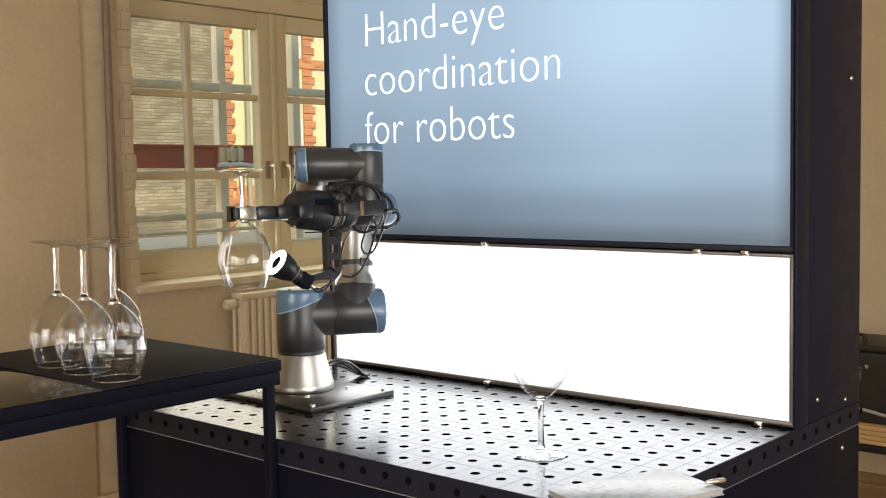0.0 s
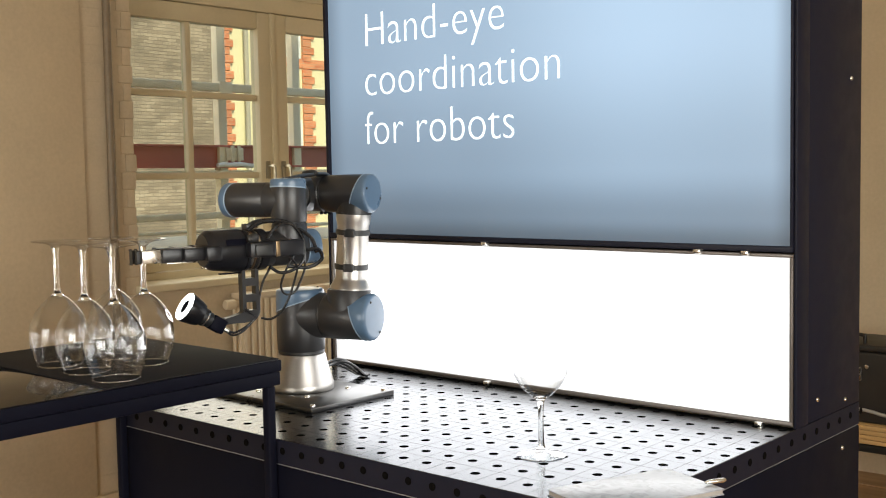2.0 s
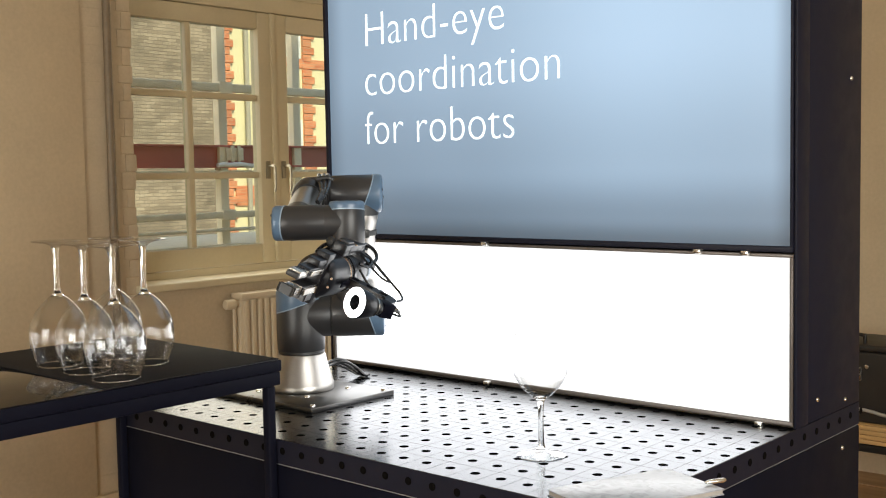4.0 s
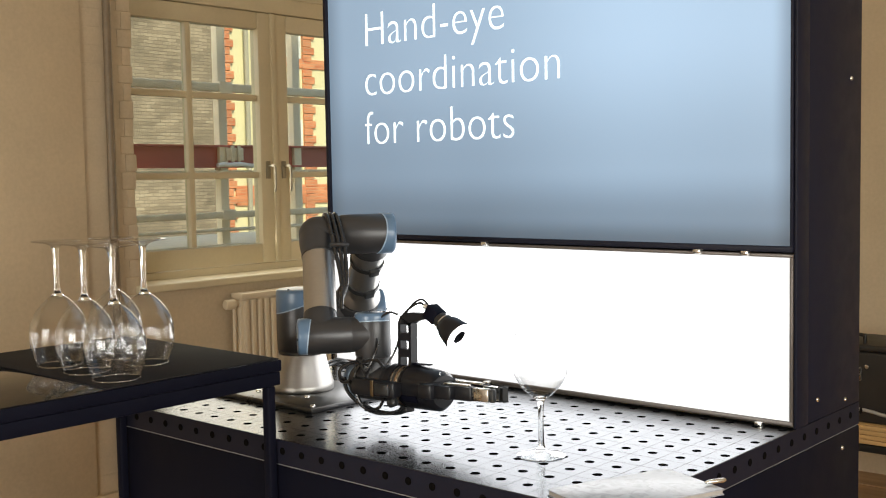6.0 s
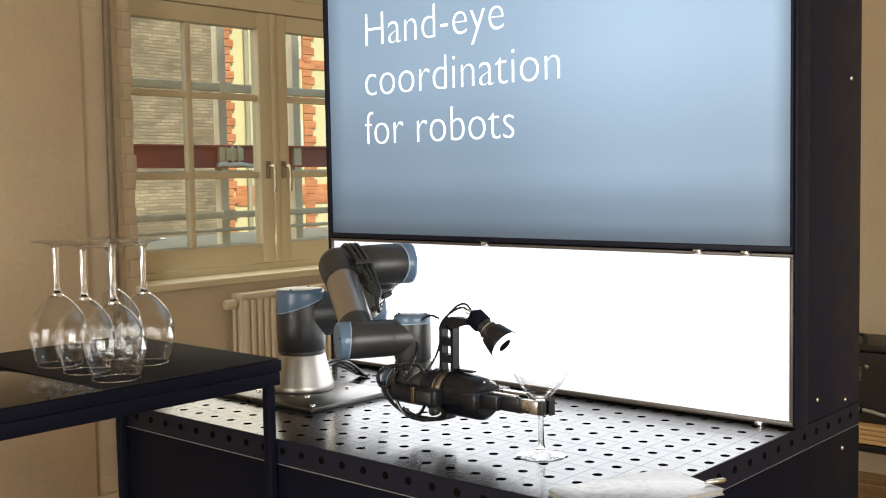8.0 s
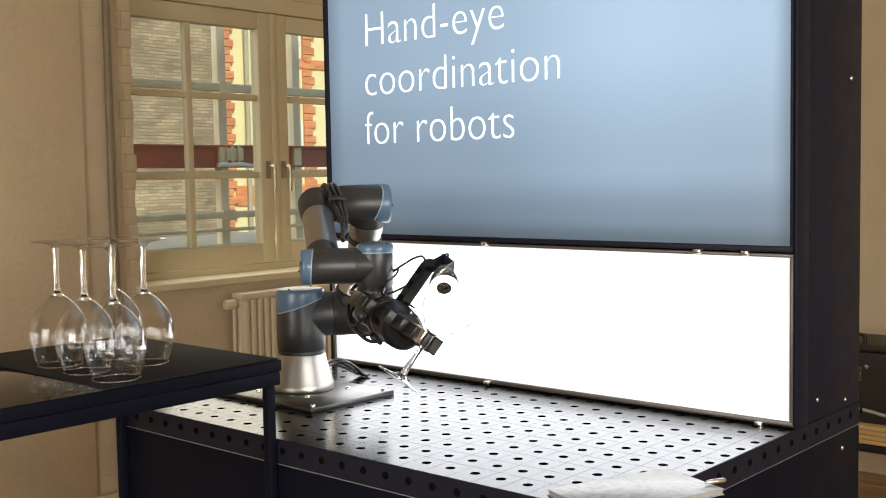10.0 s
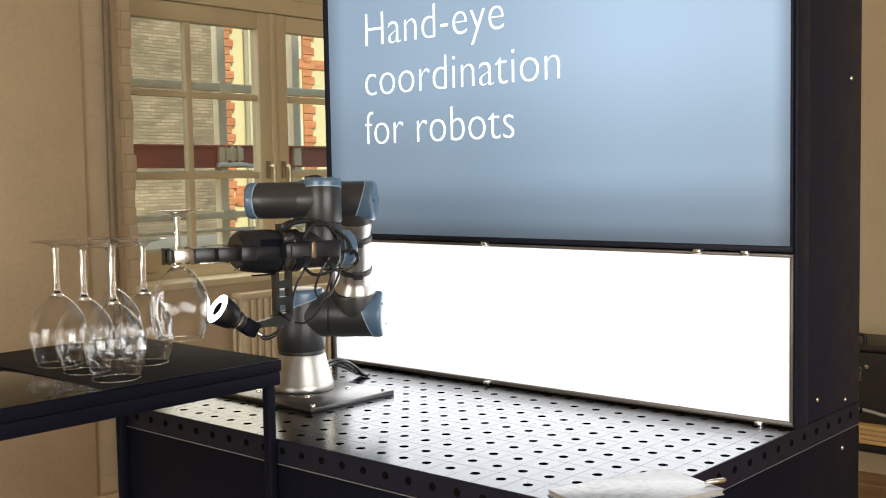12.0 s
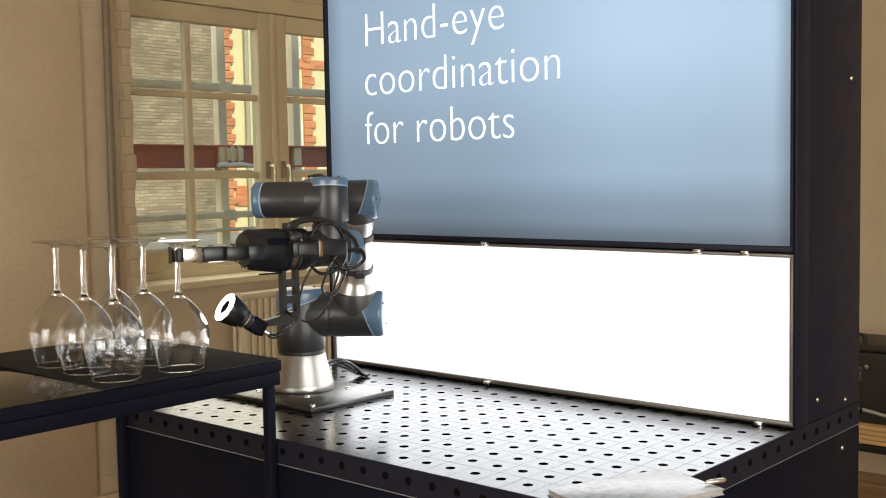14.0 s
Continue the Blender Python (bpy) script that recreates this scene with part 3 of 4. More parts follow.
def build_stand():
    stand = thing("display_stand", Matrix(), "black steel bench with perforated top and tall lit back panel", "workbench")
    b = B()
    perforated(b, -11, 11, 0, 10, 0.0078, TOP_Z, 0.004)
    part("bench_top", b, TOP_STEEL, stand, "grey steel top with rows of round holes and engraved lines")
    # near-black sheet: the shade inside the top's holes put into colour
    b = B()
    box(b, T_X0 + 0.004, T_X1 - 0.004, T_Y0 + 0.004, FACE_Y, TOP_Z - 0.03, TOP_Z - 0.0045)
    part("hole_shade_plate", b, HOLE_SHADE, stand)
    # folded rim of the top; dark discs paint a row of shaded holes
    b = B()
    box(b, T_X0, T_X1, T_Y0 - 0.001, T_Y0 + 0.003, TOP_Z - 0.042, TOP_Z - 0.0006)
    box(b, T_X0, T_X0 + 0.003, T_Y0 + 0.003, T_Y1, TOP_Z - 0.042, TOP_Z - 0.0006)
    box(b, T_X1 - 0.003, T_X1 + 0.001, T_Y0 + 0.003, T_Y1, TOP_Z - 0.042, TOP_Z - 0.0006)
    part("rim", b, BLACK_COAT, stand)
    # flat discs on the rim, not openings: hole shade as colour
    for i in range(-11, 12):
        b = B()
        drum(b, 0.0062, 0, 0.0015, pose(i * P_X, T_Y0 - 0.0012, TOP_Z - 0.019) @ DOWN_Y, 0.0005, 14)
        part("rim_hole_disc", b, HOLE_SHADE, stand)
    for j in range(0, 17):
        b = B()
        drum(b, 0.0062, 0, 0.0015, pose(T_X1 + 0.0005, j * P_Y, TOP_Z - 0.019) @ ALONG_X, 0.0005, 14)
        part("rim_hole_disc", b, HOLE_SHADE, stand)
    b = B()
    box(b, T_X0 + 0.002, T_X1 - 0.001, T_Y0 + 0.001, T_Y1, TOP_Z - 0.0445, TOP_Z - 0.0425)
    part("seam", b, SEAM, stand)
    b = B()
    box(b, T_X0, T_X1 + 0.001, T_Y0, T_Y1 + 0.002, FLOOR_Z + 0.06, TOP_Z - 0.045, 0.002)
    part("cabinet", b, BLACK_SATIN, stand)
    for x in (T_X0 + 0.06, T_X1 - 0.06):
        for y in (T_Y0 + 0.06, T_Y1 - 0.06):
            b = B()
            drum(b, 0.025, 0, 0.06, pose(x, y, FLOOR_Z))
            part("foot", b, RUBBER, stand)
    # tall housing behind the bench top: sides, back, top, so that the light units sit in it
    x0, x1, z1 = -0.602, T_X1 + 0.0015, 2.02
    b = B()
    box(b, x0, x1, FACE_Y + 0.045, T_Y1, TOP_Z, z1, 0.003)
    part("housing", b, BLACK_COAT, stand)
    for c0, c1, d0, d1 in ((T_X1 - 0.004, x1, TOP_Z, z1), (x0, x0 + 0.006, TOP_Z, z1), (x0 + 0.006, T_X1 - 0.004, z1 - 0.02, z1)):
        b = B()
        part("cheek", box(b, c0, c1, FACE_Y - 0.004, FACE_Y + 0.045, d0, d1, 0.001), BLACK_COAT, stand)
    for y, z in ((0.7501, 0.9162), (0.6235, 0.9365), (0.77, 1.5), (0.7382, 0.8283)):
        b = B()
        lathe(b, [(0, 0.003), (0.0028, 0.0020), (0.0040, 0.0005), (0.0040, -0.001)], 16, pose(x1 + 0.0005, y, z) @ ALONG_X)
        part("screw", b, SCREW, stand)
    # lit white box
    lx0, lx1, lz0, lz1 = x0 + 0.010, T_X1 - 0.005, TOP_Z + 0.004, 1.196
    b = B()
    for q in ((lx0, lx1, lz0, lz0 + 0.007), (lx0, lx1, lz1 - 0.006, lz1), (lx0, lx0 + 0.006, lz0 + 0.007, lz1 - 0.006), (lx1 - 0.006, lx1, lz0 + 0.007, lz1 - 0.006)):
        box(b, q[0], q[1], FACE_Y - 0.006, FACE_Y + 0.044, q[2], q[3], 0.0012)
    light = part("light_box", b, TRIM, stand, "white back-lit panel in a thin brown frame")
    b = B()
    box(b, lx0 + 0.006, lx1 - 0.006, FACE_Y, FACE_Y + 0.04, lz0 + 0.007, lz1 - 0.006)
    part("diffuser", b, OPAL, light, "glowing white opal sheet")
    # display above
    sx0, sx1, sz0, sz1 = x0 + 0.008, T_X1 - 0.005, 1.199, 1.995
    b = B()
    for q in ((sx0, sx1, sz0, sz0 + 0.010), (sx0, sx1, sz1 - 0.006, sz1), (sx0, sx0 + 0.006, sz0 + 0.010, sz1 - 0.006), (sx1 - 0.005, sx1, sz0 + 0.010, sz1 - 0.006)):
        box(b, q[0], q[1], FACE_Y - 0.008, FACE_Y + 0.044, q[2], q[3], 0.0012)
    disp = part("display", b, BLACK_COAT, stand, "large blue-grey lit sign with white lettering")
    b = B()
    box(b, sx0 + 0.006, sx1 - 0.005, FACE_Y, FACE_Y + 0.04, sz0 + 0.010, sz1 - 0.006)
    part("screen", b, SCREEN, disp)
    # clips holding the panels
    for x, z in ((0.46, 1.1965), (0.485, TOP_Z + 0.003), (-0.115, 1.1965), (-0.115, TOP_Z + 0.006), (0.37, 1.1965)):
        b = B()
        box(b, -0.007, 0.007, -0.012, 0.004, -0.004, 0.004, 0.0015, pose(x, FACE_Y - 0.008, z))
        part("clip", b, SCREW, stand)
    for words, z, wide in (("Hand-eye", 1.631, 0.940), ("coordination", 1.5205, 0.938), ("for robots", 1.4105, 0.918)):
        c = bpy.data.curves.new("lettering", "FONT")
        c.body, c.size, c.extrude, c.space_character = words, 0.1105, 0.0006, 1.02
        c.offset = -0.0023
        c.materials.append(LETTER)
        ob = new("lettering", c)
        ob.parent = disp
        ob.matrix_basis = Matrix.Translation((-0.4745, FACE_Y - 0.001, z)) @ pose(0, 0, 0, 90, 0, 0) @ Matrix.Diagonal((wide, 1.0, 1.0, 1.0))


def build_side_table():
    t = thing("side_table", Matrix(), "black metal side table with a thin square-tube frame", "table")
    x0, x1, y0, y1, z = -0.5817, -0.1084, -0.9844, -0.0279, 1.0361
    b = B()
    box(b, x0 + 0.006, x1 - 0.006, y0 + 0.006, y1 - 0.006, z - 0.016, z - 0.002, 0.001)
    part("tabletop", b, BLACK_GLOSS, t, "glossy black glass top")
    w = 0.016
    b = B()
    box(b, x1 - w, x1, y0, y1, z - 0.022, z - 0.003, 0.002)
    box(b, x0, x0 + w, y0, y1, z - 0.022, z - 0.003, 0.002)
    box(b, x0 + w, x1 - w, y1 - w, y1, z - 0.022, z - 0.003, 0.002)
    box(b, x0 + w, x1 - w, y0, y0 + w, z - 0.022, z - 0.003, 0.002)
    part("rim", b, BLACK_SATIN, t)
    b = B()
    f0, f1 = z - 0.046, z - 0.030
    box(b, x1 - w, x1 - 0.002, y0, y1 - 0.002, f0, z - 0.0225, 0.002)
    box(b, x0 + 0.002, x0 + w, y0, y1 - 0.002, f0, z - 0.0225, 0.002)
    box(b, x0 + w, x1 - w, y1 - w - 0.002, y1 - 0.002, f0, z - 0.0225, 0.002)
    box(b, x0 + w, x1 - w, y0, y0 + w, f0, z - 0.0225, 0.002)
    part("frame", b, BLACK_SATIN, t)
    for x in (x0 + 0.002, x1 - w - 0.001):
        for y in (y0 + 0.001, -0.0585):
            b = B()
            box(b, x, x + w, y, y + w, FLOOR_Z, f0, 0.002)
            part("leg", b, BLACK_SATIN, t)
    b = B()
    box(b, x0 + 0.012, x1 - 0.003, -0.3560, y1 - 0.004, z - 0.0018, z - 0.0002, 0.0004)
    solid("mat", b, BLACK_MAT, "matt black sheet lying on the side table", "mat")


# ---- wine glasses ----
GLASS_H = 0.206


def build_glass(m, words):
    """A stemmed glass standing on its foot at the origin: foot, stem and thin-walled bowl."""
    g = thing("wine_glass", m, words, "wine glass", "wine glasses")
    b = B()
    lathe(b, [(0, 0.0012), (0.012, 0.0010), (0.034, 0.0), (0.0380, 0.0), (0.0386, 0.0009), (0.0370, 0.0019), (0.023, 0.0036), (0.011, 0.0068), (0.0066, 0.0115), (0, 0.0115)], 56)
    part("foot", b, FOOT, g)
    b = B()
    lathe(b, [(0, 0.0116), (0.0065, 0.0116), (0.0048, 0.021), (0.0041, 0.045), (0.0042, 0.070), (0.0050, 0.0815), (0, 0.0815)], 40)
    part("stem", b, CLEAR, g)
    b = B()
    lathe(b, [(0, 0.0816), (0.0050, 0.0816), (0.0060, 0.0856), (0.0085, 0.0893), (0.0115, 0.0912), (0.0075, 0.0922), (0, 0.0918)], 40)
    part("knop", b, CLEAR, g)
    wall = [(0.0115, 0.0913), (0.0168, 0.0950), (0.0222, 0.1000), (0.0277, 0.1060), (0.0327, 0.1125), (0.0372, 0.1195), (0.0411, 0.1270), (0.0440, 0.1345), (0.0459, 0.1425),
            (0.0469, 0.1505), (0.0472, 0.1580), (0.0469, 0.1650), (0.0457, 0.1730), (0.0437, 0.1810), (0.0412, 0.1890), (0.0386, 0.1965), (0.0352, 0.2052)]
    b = B()
    lathe(b, wall, 72)
    part("bowl", b, BOWL, g)
    b = B()
    lathe(b, [(0.0352 + 0.00075 * math.cos(radians(t)), GLASS_H - 0.00075 + 0.00075 * math.sin(radians(t))) for t in range(0, 360, 45)], 64, close=True)
    part("rim", b, CLEAR, g)
    return g


def build_glasses():
    made = []
    down = pose(0, 0, 0, 180, 0, 0)
    rest = 1.0363 + GLASS_H
    words = "clear stemmed wine glass standing upside down on the mat"
    spots = ((-0.362, -0.2895), (-0.266, -0.2965), (-0.170, -0.3035), (-0.354, -0.190))
    for k, (x, y) in enumerate(spots):
        at = Matrix.Translation((x, y, rest)) @ down
        made.append(copy_thing(made[0], at) if made else build_glass(at, words))
    for words in ("clear stemmed wine glass lowered upside down by the gripper", "clear stemmed wine glass picked up from the bench top"):
        made.append(tagged(copy_thing(made[0], Matrix()), words))
    return made


def build_small_things():
    # marbled notebook that lies over the corner of the bench
    book = thing("notebook", Matrix.Translation((0.511, 0.1675, TOP_Z)) @ pose(0, 0, 0, 0, 0, -21), "white marbled hardcover notebook lying on the bench top", "notebook")
    for z0, z1 in ((0.0, 0.0015), (0.0075, 0.009)):
        b = B()
        part("cover", box(b, 0, 0.122, -0.206, 0.0, z0, z1, 0.0008), MARBLE, book)
    b = B()
    part("pages", box(b, 0.002, 0.120, -0.204, -0.002, 0.0016, 0.0074), GILT, book, "grey page edges")
    b = B()
    lathe(b, [(0, -0.020), (0.0015, -0.019), (0.0030, -0.014), (0.0034, 0.010), (0.0020, 0.014), (0, 0.0145)], 14, Matrix.Translation((0.6055, 0.1390, 0.9126)) @ pose(0, 0, 0, 0, 0, 62) @ ALONG_X)
    solid("pen", b, SCREW, "slim silver pen lying on the notebook", "pen")
    # case on a slatted bench behind the stand
    bench = thing("bench", pose(-0.35, 3.10, 0), "low bench of pale pine slats", "bench")
    for k in range(6):
        b = B()
        part("slat", box(b, -0.75, 1.0, k * 0.075, k * 0.075 + 0.066, 0.300, 0.319, 0.003), PINE, bench)
    for k in range(4):
        b = B()
        part("front_slat", box(b, -0.75, 1.0, -0.022, -0.002, 0.244 + k * 0.0188, 0.244 + k * 0.0188 + 0.0172, 0.003), PINE, bench)
    b = B()
    part("crossbar", box(b, -0.75, 1.0, 0.0, 0.04, 0.205, 0.235, 0.004), RUBBER, bench)
    for x in (-0.68, 0.9):
        b = B()
        part("leg", box(b, x, x + 0.05, 0.02, 0.40, FLOOR_Z, 0.299, 0.004), PINE, bench)
    case = thing("equipment_case", pose(-0.27, 3.24, 0.319), "black hard equipment case with a top handle", "case")
    b = B()
    part("body", box(b, -0.55, 0.75, -0.12, 0.20, 0.0, 0.285, 0.010, seg=3), CASE, case)
    b = B()
    part("lid", box(b, -0.55, 0.75, -0.12, 0.20, 0.288, 0.315, 0.010, seg=3), CASE, case)
    b = B()
    hose(b, [(-0.23, -0.08, 0.310), (-0.23, -0.08, 0.338), (-0.215, -0.08, 0.350), (-0.042, -0.08, 0.350), (-0.026, -0.08, 0.338), (-0.026, -0.08, 0.310)], 0.0075, steps=4)
    part("handle", b, RUBBER, case)
    for x in (-0.035, 0.45):
        b = B()
        part("latch", box(b, x - 0.012, x + 0.012, -0.130, -0.118, 0.17, 0.225, 0.003), STEEL, case, "metal latch")
    b = B()
    drum(b, 0.009, 0, 0.008, pose(-0.003, -0.119, 0.228) @ DOWN_Y)
    part("lock", b, STEEL, case)
    b = B()
    hose(b, [(-0.10, -0.135, 0.062), (0.02, -0.14, 0.054), (0.07, -0.14, 0.045), (0.16, -0.135, 0.042)], 0.007)
    solid("cable", b, CABLE_GREY, "grey cable hanging before the black case", "cable", m=pose(-0.27, 3.24, 0.319))


# ---- the robot arm ----
BASE = Vector((-0.3683, 0.2425, 0.9104))
D1, A2, A3, D4, D5, D6 = 0.1519, -0.24365, -0.21325, 0.11235, 0.08535, 0.0819
SHOULDER, ELBOW = 0.1198, 0.0925
FORE = SHOULDER - ELBOW


def turn_z(a):
    return Matrix.Rotation(a, 4, "Z")


def dh(a, d, r, twist):
    return turn_z(a) @ Matrix.Translation((r, 0, d)) @ Matrix.Rotation(twist, 4, "X")


def links(q):
    """Poses, in the robot's space, of the six moving links for six joint angles in degrees."""
    q = [radians(v) for v in q]
    h = math.pi / 2
    t1 = dh(q[0], D1, 0, h)
    t2 = t1 @ dh(q[1], 0, A2, 0)
    t3 = t2 @ dh(q[2], 0, A3, 0)
    t4 = t3 @ dh(q[3], D4, 0, h)
    t5 = t4 @ dh(q[4], D5, 0, -h)
    return [turn_z(q[0]), t1 @ turn_z(q[1]), t2 @ turn_z(q[2]), t3 @ turn_z(q[3]), t4 @ turn_z(q[4]), t5 @ turn_z(q[5])]


def cap(parent, r, m, depth=0.020, slant=0.16):
    """Blue end cap with a slanted seam and a soft crown; m puts its seam plane at z = 0, crown towards +z."""
    b = B()
    seg = 40
    prof = [(r * 1.004, 0.0), (r * 1.012, 0.0015), (r * 1.012, depth * 0.55), (r * 0.985, depth * 0.80), (r * 0.92, depth * 0.95), (r * 0.80, depth), (0, depth * 1.03)]
    lathe(b, prof, seg)
    for v in b.verts:
        if v.co.z < 0.002:
            v.co.z -= slant * (v.co.x + r)
    bmesh.ops.transform(b, matrix=m, verts=b.verts)
    ob = part("cap", b, CAP_BLUE, parent, "pale blue plastic cap")
    b = B()
    lathe(b, [(r * 1.004, -0.0006), (r * 1.026, -0.0004), (r * 1.026, 0.0014), (r * 1.006, 0.0016)], seg, close=True)
    for v in b.verts:
        v.co.z -= slant * (v.co.x + r)
    bmesh.ops.transform(b, matrix=m, verts=b.verts)
    part("seam_ring", b, CAP_SEAM, parent)
    for a in (50, 230):
        b = B()
        lathe(b, [(0, 0.0022), (0.0022, 0.0018), (0.0026, 0)], 10, m @ pose(r * 0.78 * math.cos(radians(a)), r * 0.78 * math.sin(radians(a)), depth * 0.99))
        part("cap_screw", b, RUBBER, parent)
    return ob


def build_robot():
    rob = thing("robot_arm", Matrix.Translation(BASE), "grey six-axis robot arm with pale blue joint caps", "robot arm")
    b = B()
    box(b, -0.1357, 0.1600, -0.1185, 0.1025, -0.0104, -0.0005, 0.0015)
    plate = part("base_plate", b, PLATE, rob, "dark anodised mounting plate")
    for x, y in ((-0.121, -0.103), (0.145, -0.103), (0.145, 0.088), (-0.121, 0.088), (0.072, -0.052), (-0.052, -0.072), (0.072, 0.058)):
        b = B()
        lathe(b, [(0, 0.003), (0.004, 0.0028), (0.0055, 0.001), (0.0055, -0.001)], 14, pose(x, y, 0))
        part("bolt", b, SCREW, plate)
    b = B()
    lathe(b, [(0, 0.0), (0.0630, 0.0), (0.0645, 0.002), (0.0645, 0.011), (0.0632, 0.0145), (0.0605, 0.024), (0.0565, 0.038), (0.0518, 0.055), (0.0484, 0.069), (0.0470, 0.073), (0.0440, 0.0745), (0, 0.0745)], 56)
    foot = part("base", b, ARM_SILVER, rob, "bare aluminium conical base")
    b = B()
    drum(b, 0.0062, 0, 0.0035, Matrix.Translation((0.0365, -0.0385, 0.044)) @ pose(0, 0, 44) @ pose(0, 0, 0, 82, 0, 0) @ Matrix.Diagonal((0.75, 2.2, 1, 1)), 0.001, 20)
    part("plug", b, STEEL, foot)
    b = B()
    drum(b, 0.0465, 0.0740, 0.081, None, 0.001, 44)
    part("joint_ring", b, RUBBER, foot)
    lk = []

    # 1 shoulder: upright drum, stub towards -y
    b = B()
    lathe(b, [(0, 0.0805), (0.0460, 0.0805), (0.0480, 0.083), (0.0488, 0.12), (0.0484, 0.190), (0.045, 0.196), (0, 0.196)], 48)
    lathe(b, [(0.0, -0.01), (0.0455, -0.01), (0.0455, 0.060), (0.0445, 0.062), (0, 0.062)], 48, pose(0, 0, D1) @ DOWN_Y)
    s = part("shoulder", b, ARM_GREY, rob)
    cap(s, 0.0484, pose(0, 0, 0.189, 0, 0, 90), 0.016, 0.34)
    b = B()
    drum(b, 0.0442, 0.0615, 0.0655, pose(0, 0, D1) @ DOWN_Y, 0.0006, 44)
    part("joint_ring", b, RUBBER, s)
    lk.append([s])

    # 2 upper arm: root drum on the shoulder axis, tube, elbow drum
    sz, ez = SHOULDER - 0.006, SHOULDER + 0.010
    b = B()
    lathe(b, [(0, 0.0657), (0.0440, 0.0657), (0.0455, 0.069), (0.0462, 0.10), (0.0462, 0.156), (0.044, 0.160), (0, 0.160)], 48)
    lathe(b, [(0.0, 0.0), (0.0440, 0.0), (0.0440, 0.054), (0.0425, 0.056), (0, 0.056)], 44, pose(0, 0, sz) @ pose(0, 0, 0, 0, -90, 0))
    u = part("upper_arm", b, ARM_GREY, rob)
    cap(u, 0.0462, pose(0, 0, 0.152, 0, 0, 160), 0.019, 0.36)
    b = B()
    lean = math.degrees(math.atan2(ez - sz, -A2))
    lathe(b, [(0, 0.040), (0.0345, 0.040), (0.0345, 0.0), (0, 0.0)], 40, pose(A2, 0, ez) @ pose(0, 0, 0, 0, 90, 0))
    lathe(b, [(0, -0.062), (0.034, -0.062), (0.0368, -0.058), (0.0378, -0.02), (0.0378, 0.026), (0.035, 0.032), (0, 0.032)], 44, pose(A2, 0, ez))
    eh = part("elbow_housing", b, ARM_GREY, u)
    b = B()
    lathe(b, [(0.0, 0.0565), (0.0415, 0.0565), (0.0405, 0.061), (0.0335, 0.073), (0.0315, 0.080), (0.0312, 0.180), (0.0330, 0.188), (0.0345, 0.196), (0.0345, 0.2035), (0, 0.2035)], 44, pose(0, 0, sz) @ pose(0, 0, 0, 0, -90 + lean, 0))
    part("upper_tube", b, ARM_SILVER, u, "bare aluminium tube")
    for d in (0.100, 0.168):
        b = B()
        m = pose(0, 0, sz) @ pose(0, 0, 0, 0, -90 + lean, 0)
        lathe(b, [(0.0310, d - 0.0055), (0.0338, d - 0.005), (0.0338, d + 0.005), (0.0310, d + 0.0055)], 36, m, close=True)
        box(b, -0.0045, 0.0045, -0.010, 0.010, -0.008, 0.008, 0.002, m @ pose(0.0105, -0.0325, d, 0, 0, -72))
        part("hose_clamp", b, RUBBER, u, "black rubber cable strap")
    b = B()
    lathe(b, [(0.0352, 0.2038), (0.0352, 0.2062), (0.0, 0.2062), (0.0, 0.2038)], 36, pose(0, 0, sz) @ pose(0, 0, 0, 0, -90 + lean, 0), close=False)
    part("joint_ring", b, RUBBER, u)
    cap(u, 0.0378, pose(A2, 0, ez + 0.024, 0, 0, 20), 0.018, 0.40)
    b = B()
    drum(b, 0.0345, -0.0655, -0.0622, pose(A2, 0, ez), 0.0006, 36)
    part("joint_ring", b, RUBBER, u)
    lk.append([u])

    # 3 forearm: smooth elbow bend, tube, wrist drum
    R3 = 0.0350
    b = B()
    lathe(b, [(0, 0.0370)] + [(R3 - 0.002, 0.0370), (R3, 0.035)] + [(R3 * math.cos(radians(a)), -R3 * math.sin(radians(a))) for a in range(0, 90, 9)] + [(0, -R3)], 44, pose(0, 0, FORE))
    lathe(b, [(0, 0.0), (R3 - 0.0004, 0.0), (R3 - 0.0004, 0.020), (R3 - 0.002, 0.034), (0.0305, 0.044), (0, 0.044)], 44, pose(0, 0, FORE) @ pose(0, 0, 0, 0, -90, 0))
    f = part("forearm", b, ARM_GREY, rob)
    b = B()
    wz = FORE - 0.006
    lathe(b, [(0, 0.044), (0.0290, 0.044), (0.0305, 0.034), (0.0305, 0.0), (0, 0)], 40, pose(A3, 0, wz) @ pose(0, 0, 0, 0, 90, 0))
    lathe(b, [(0, -0.033), (0.029, -0.033), (0.0312, -0.030), (0.0318, -0.01), (0.0318, 0.050), (0.0305, 0.0545), (0, 0.0545)], 44, pose(A3, 0, wz))
    part("wrist_joint", b, ARM_GREY, f)
    cap(f, 0.0316, pose(A3, 0, wz - 0.026) @ pose(0, 0, 0, 180, 0, 0), 0.016, 0.16)
    b = B()
    lathe(b, [(0, 0.0442), (0.0298, 0.0442), (0.0294, 0.060), (0.0290, 0.166), (0.0292, 0.1690), (0, 0.1690)], 40, pose(0, 0, FORE) @ pose(0, 0, 0, 0, -90 - math.degrees(0.006 / 0.213), 0))
    part("forearm_tube", b, ARM_SILVER, f, "bare aluminium tube")
    b = B()
    lathe(b, [(0.0, 0.0441), (0.0322, 0.0441), (0.0322, 0.0480), (0.0, 0.0480)], 40, pose(0, 0, FORE) @ pose(0, 0, 0, 0, -90, 0))
    part("joint_ring", b, RUBBER, f)
    b = B()
    drum(b, 0.0306, 0.0546, 0.0575, pose(A3, 0, wz), 0.0006, 36)
    part("joint_ring", b, RUBBER, f)
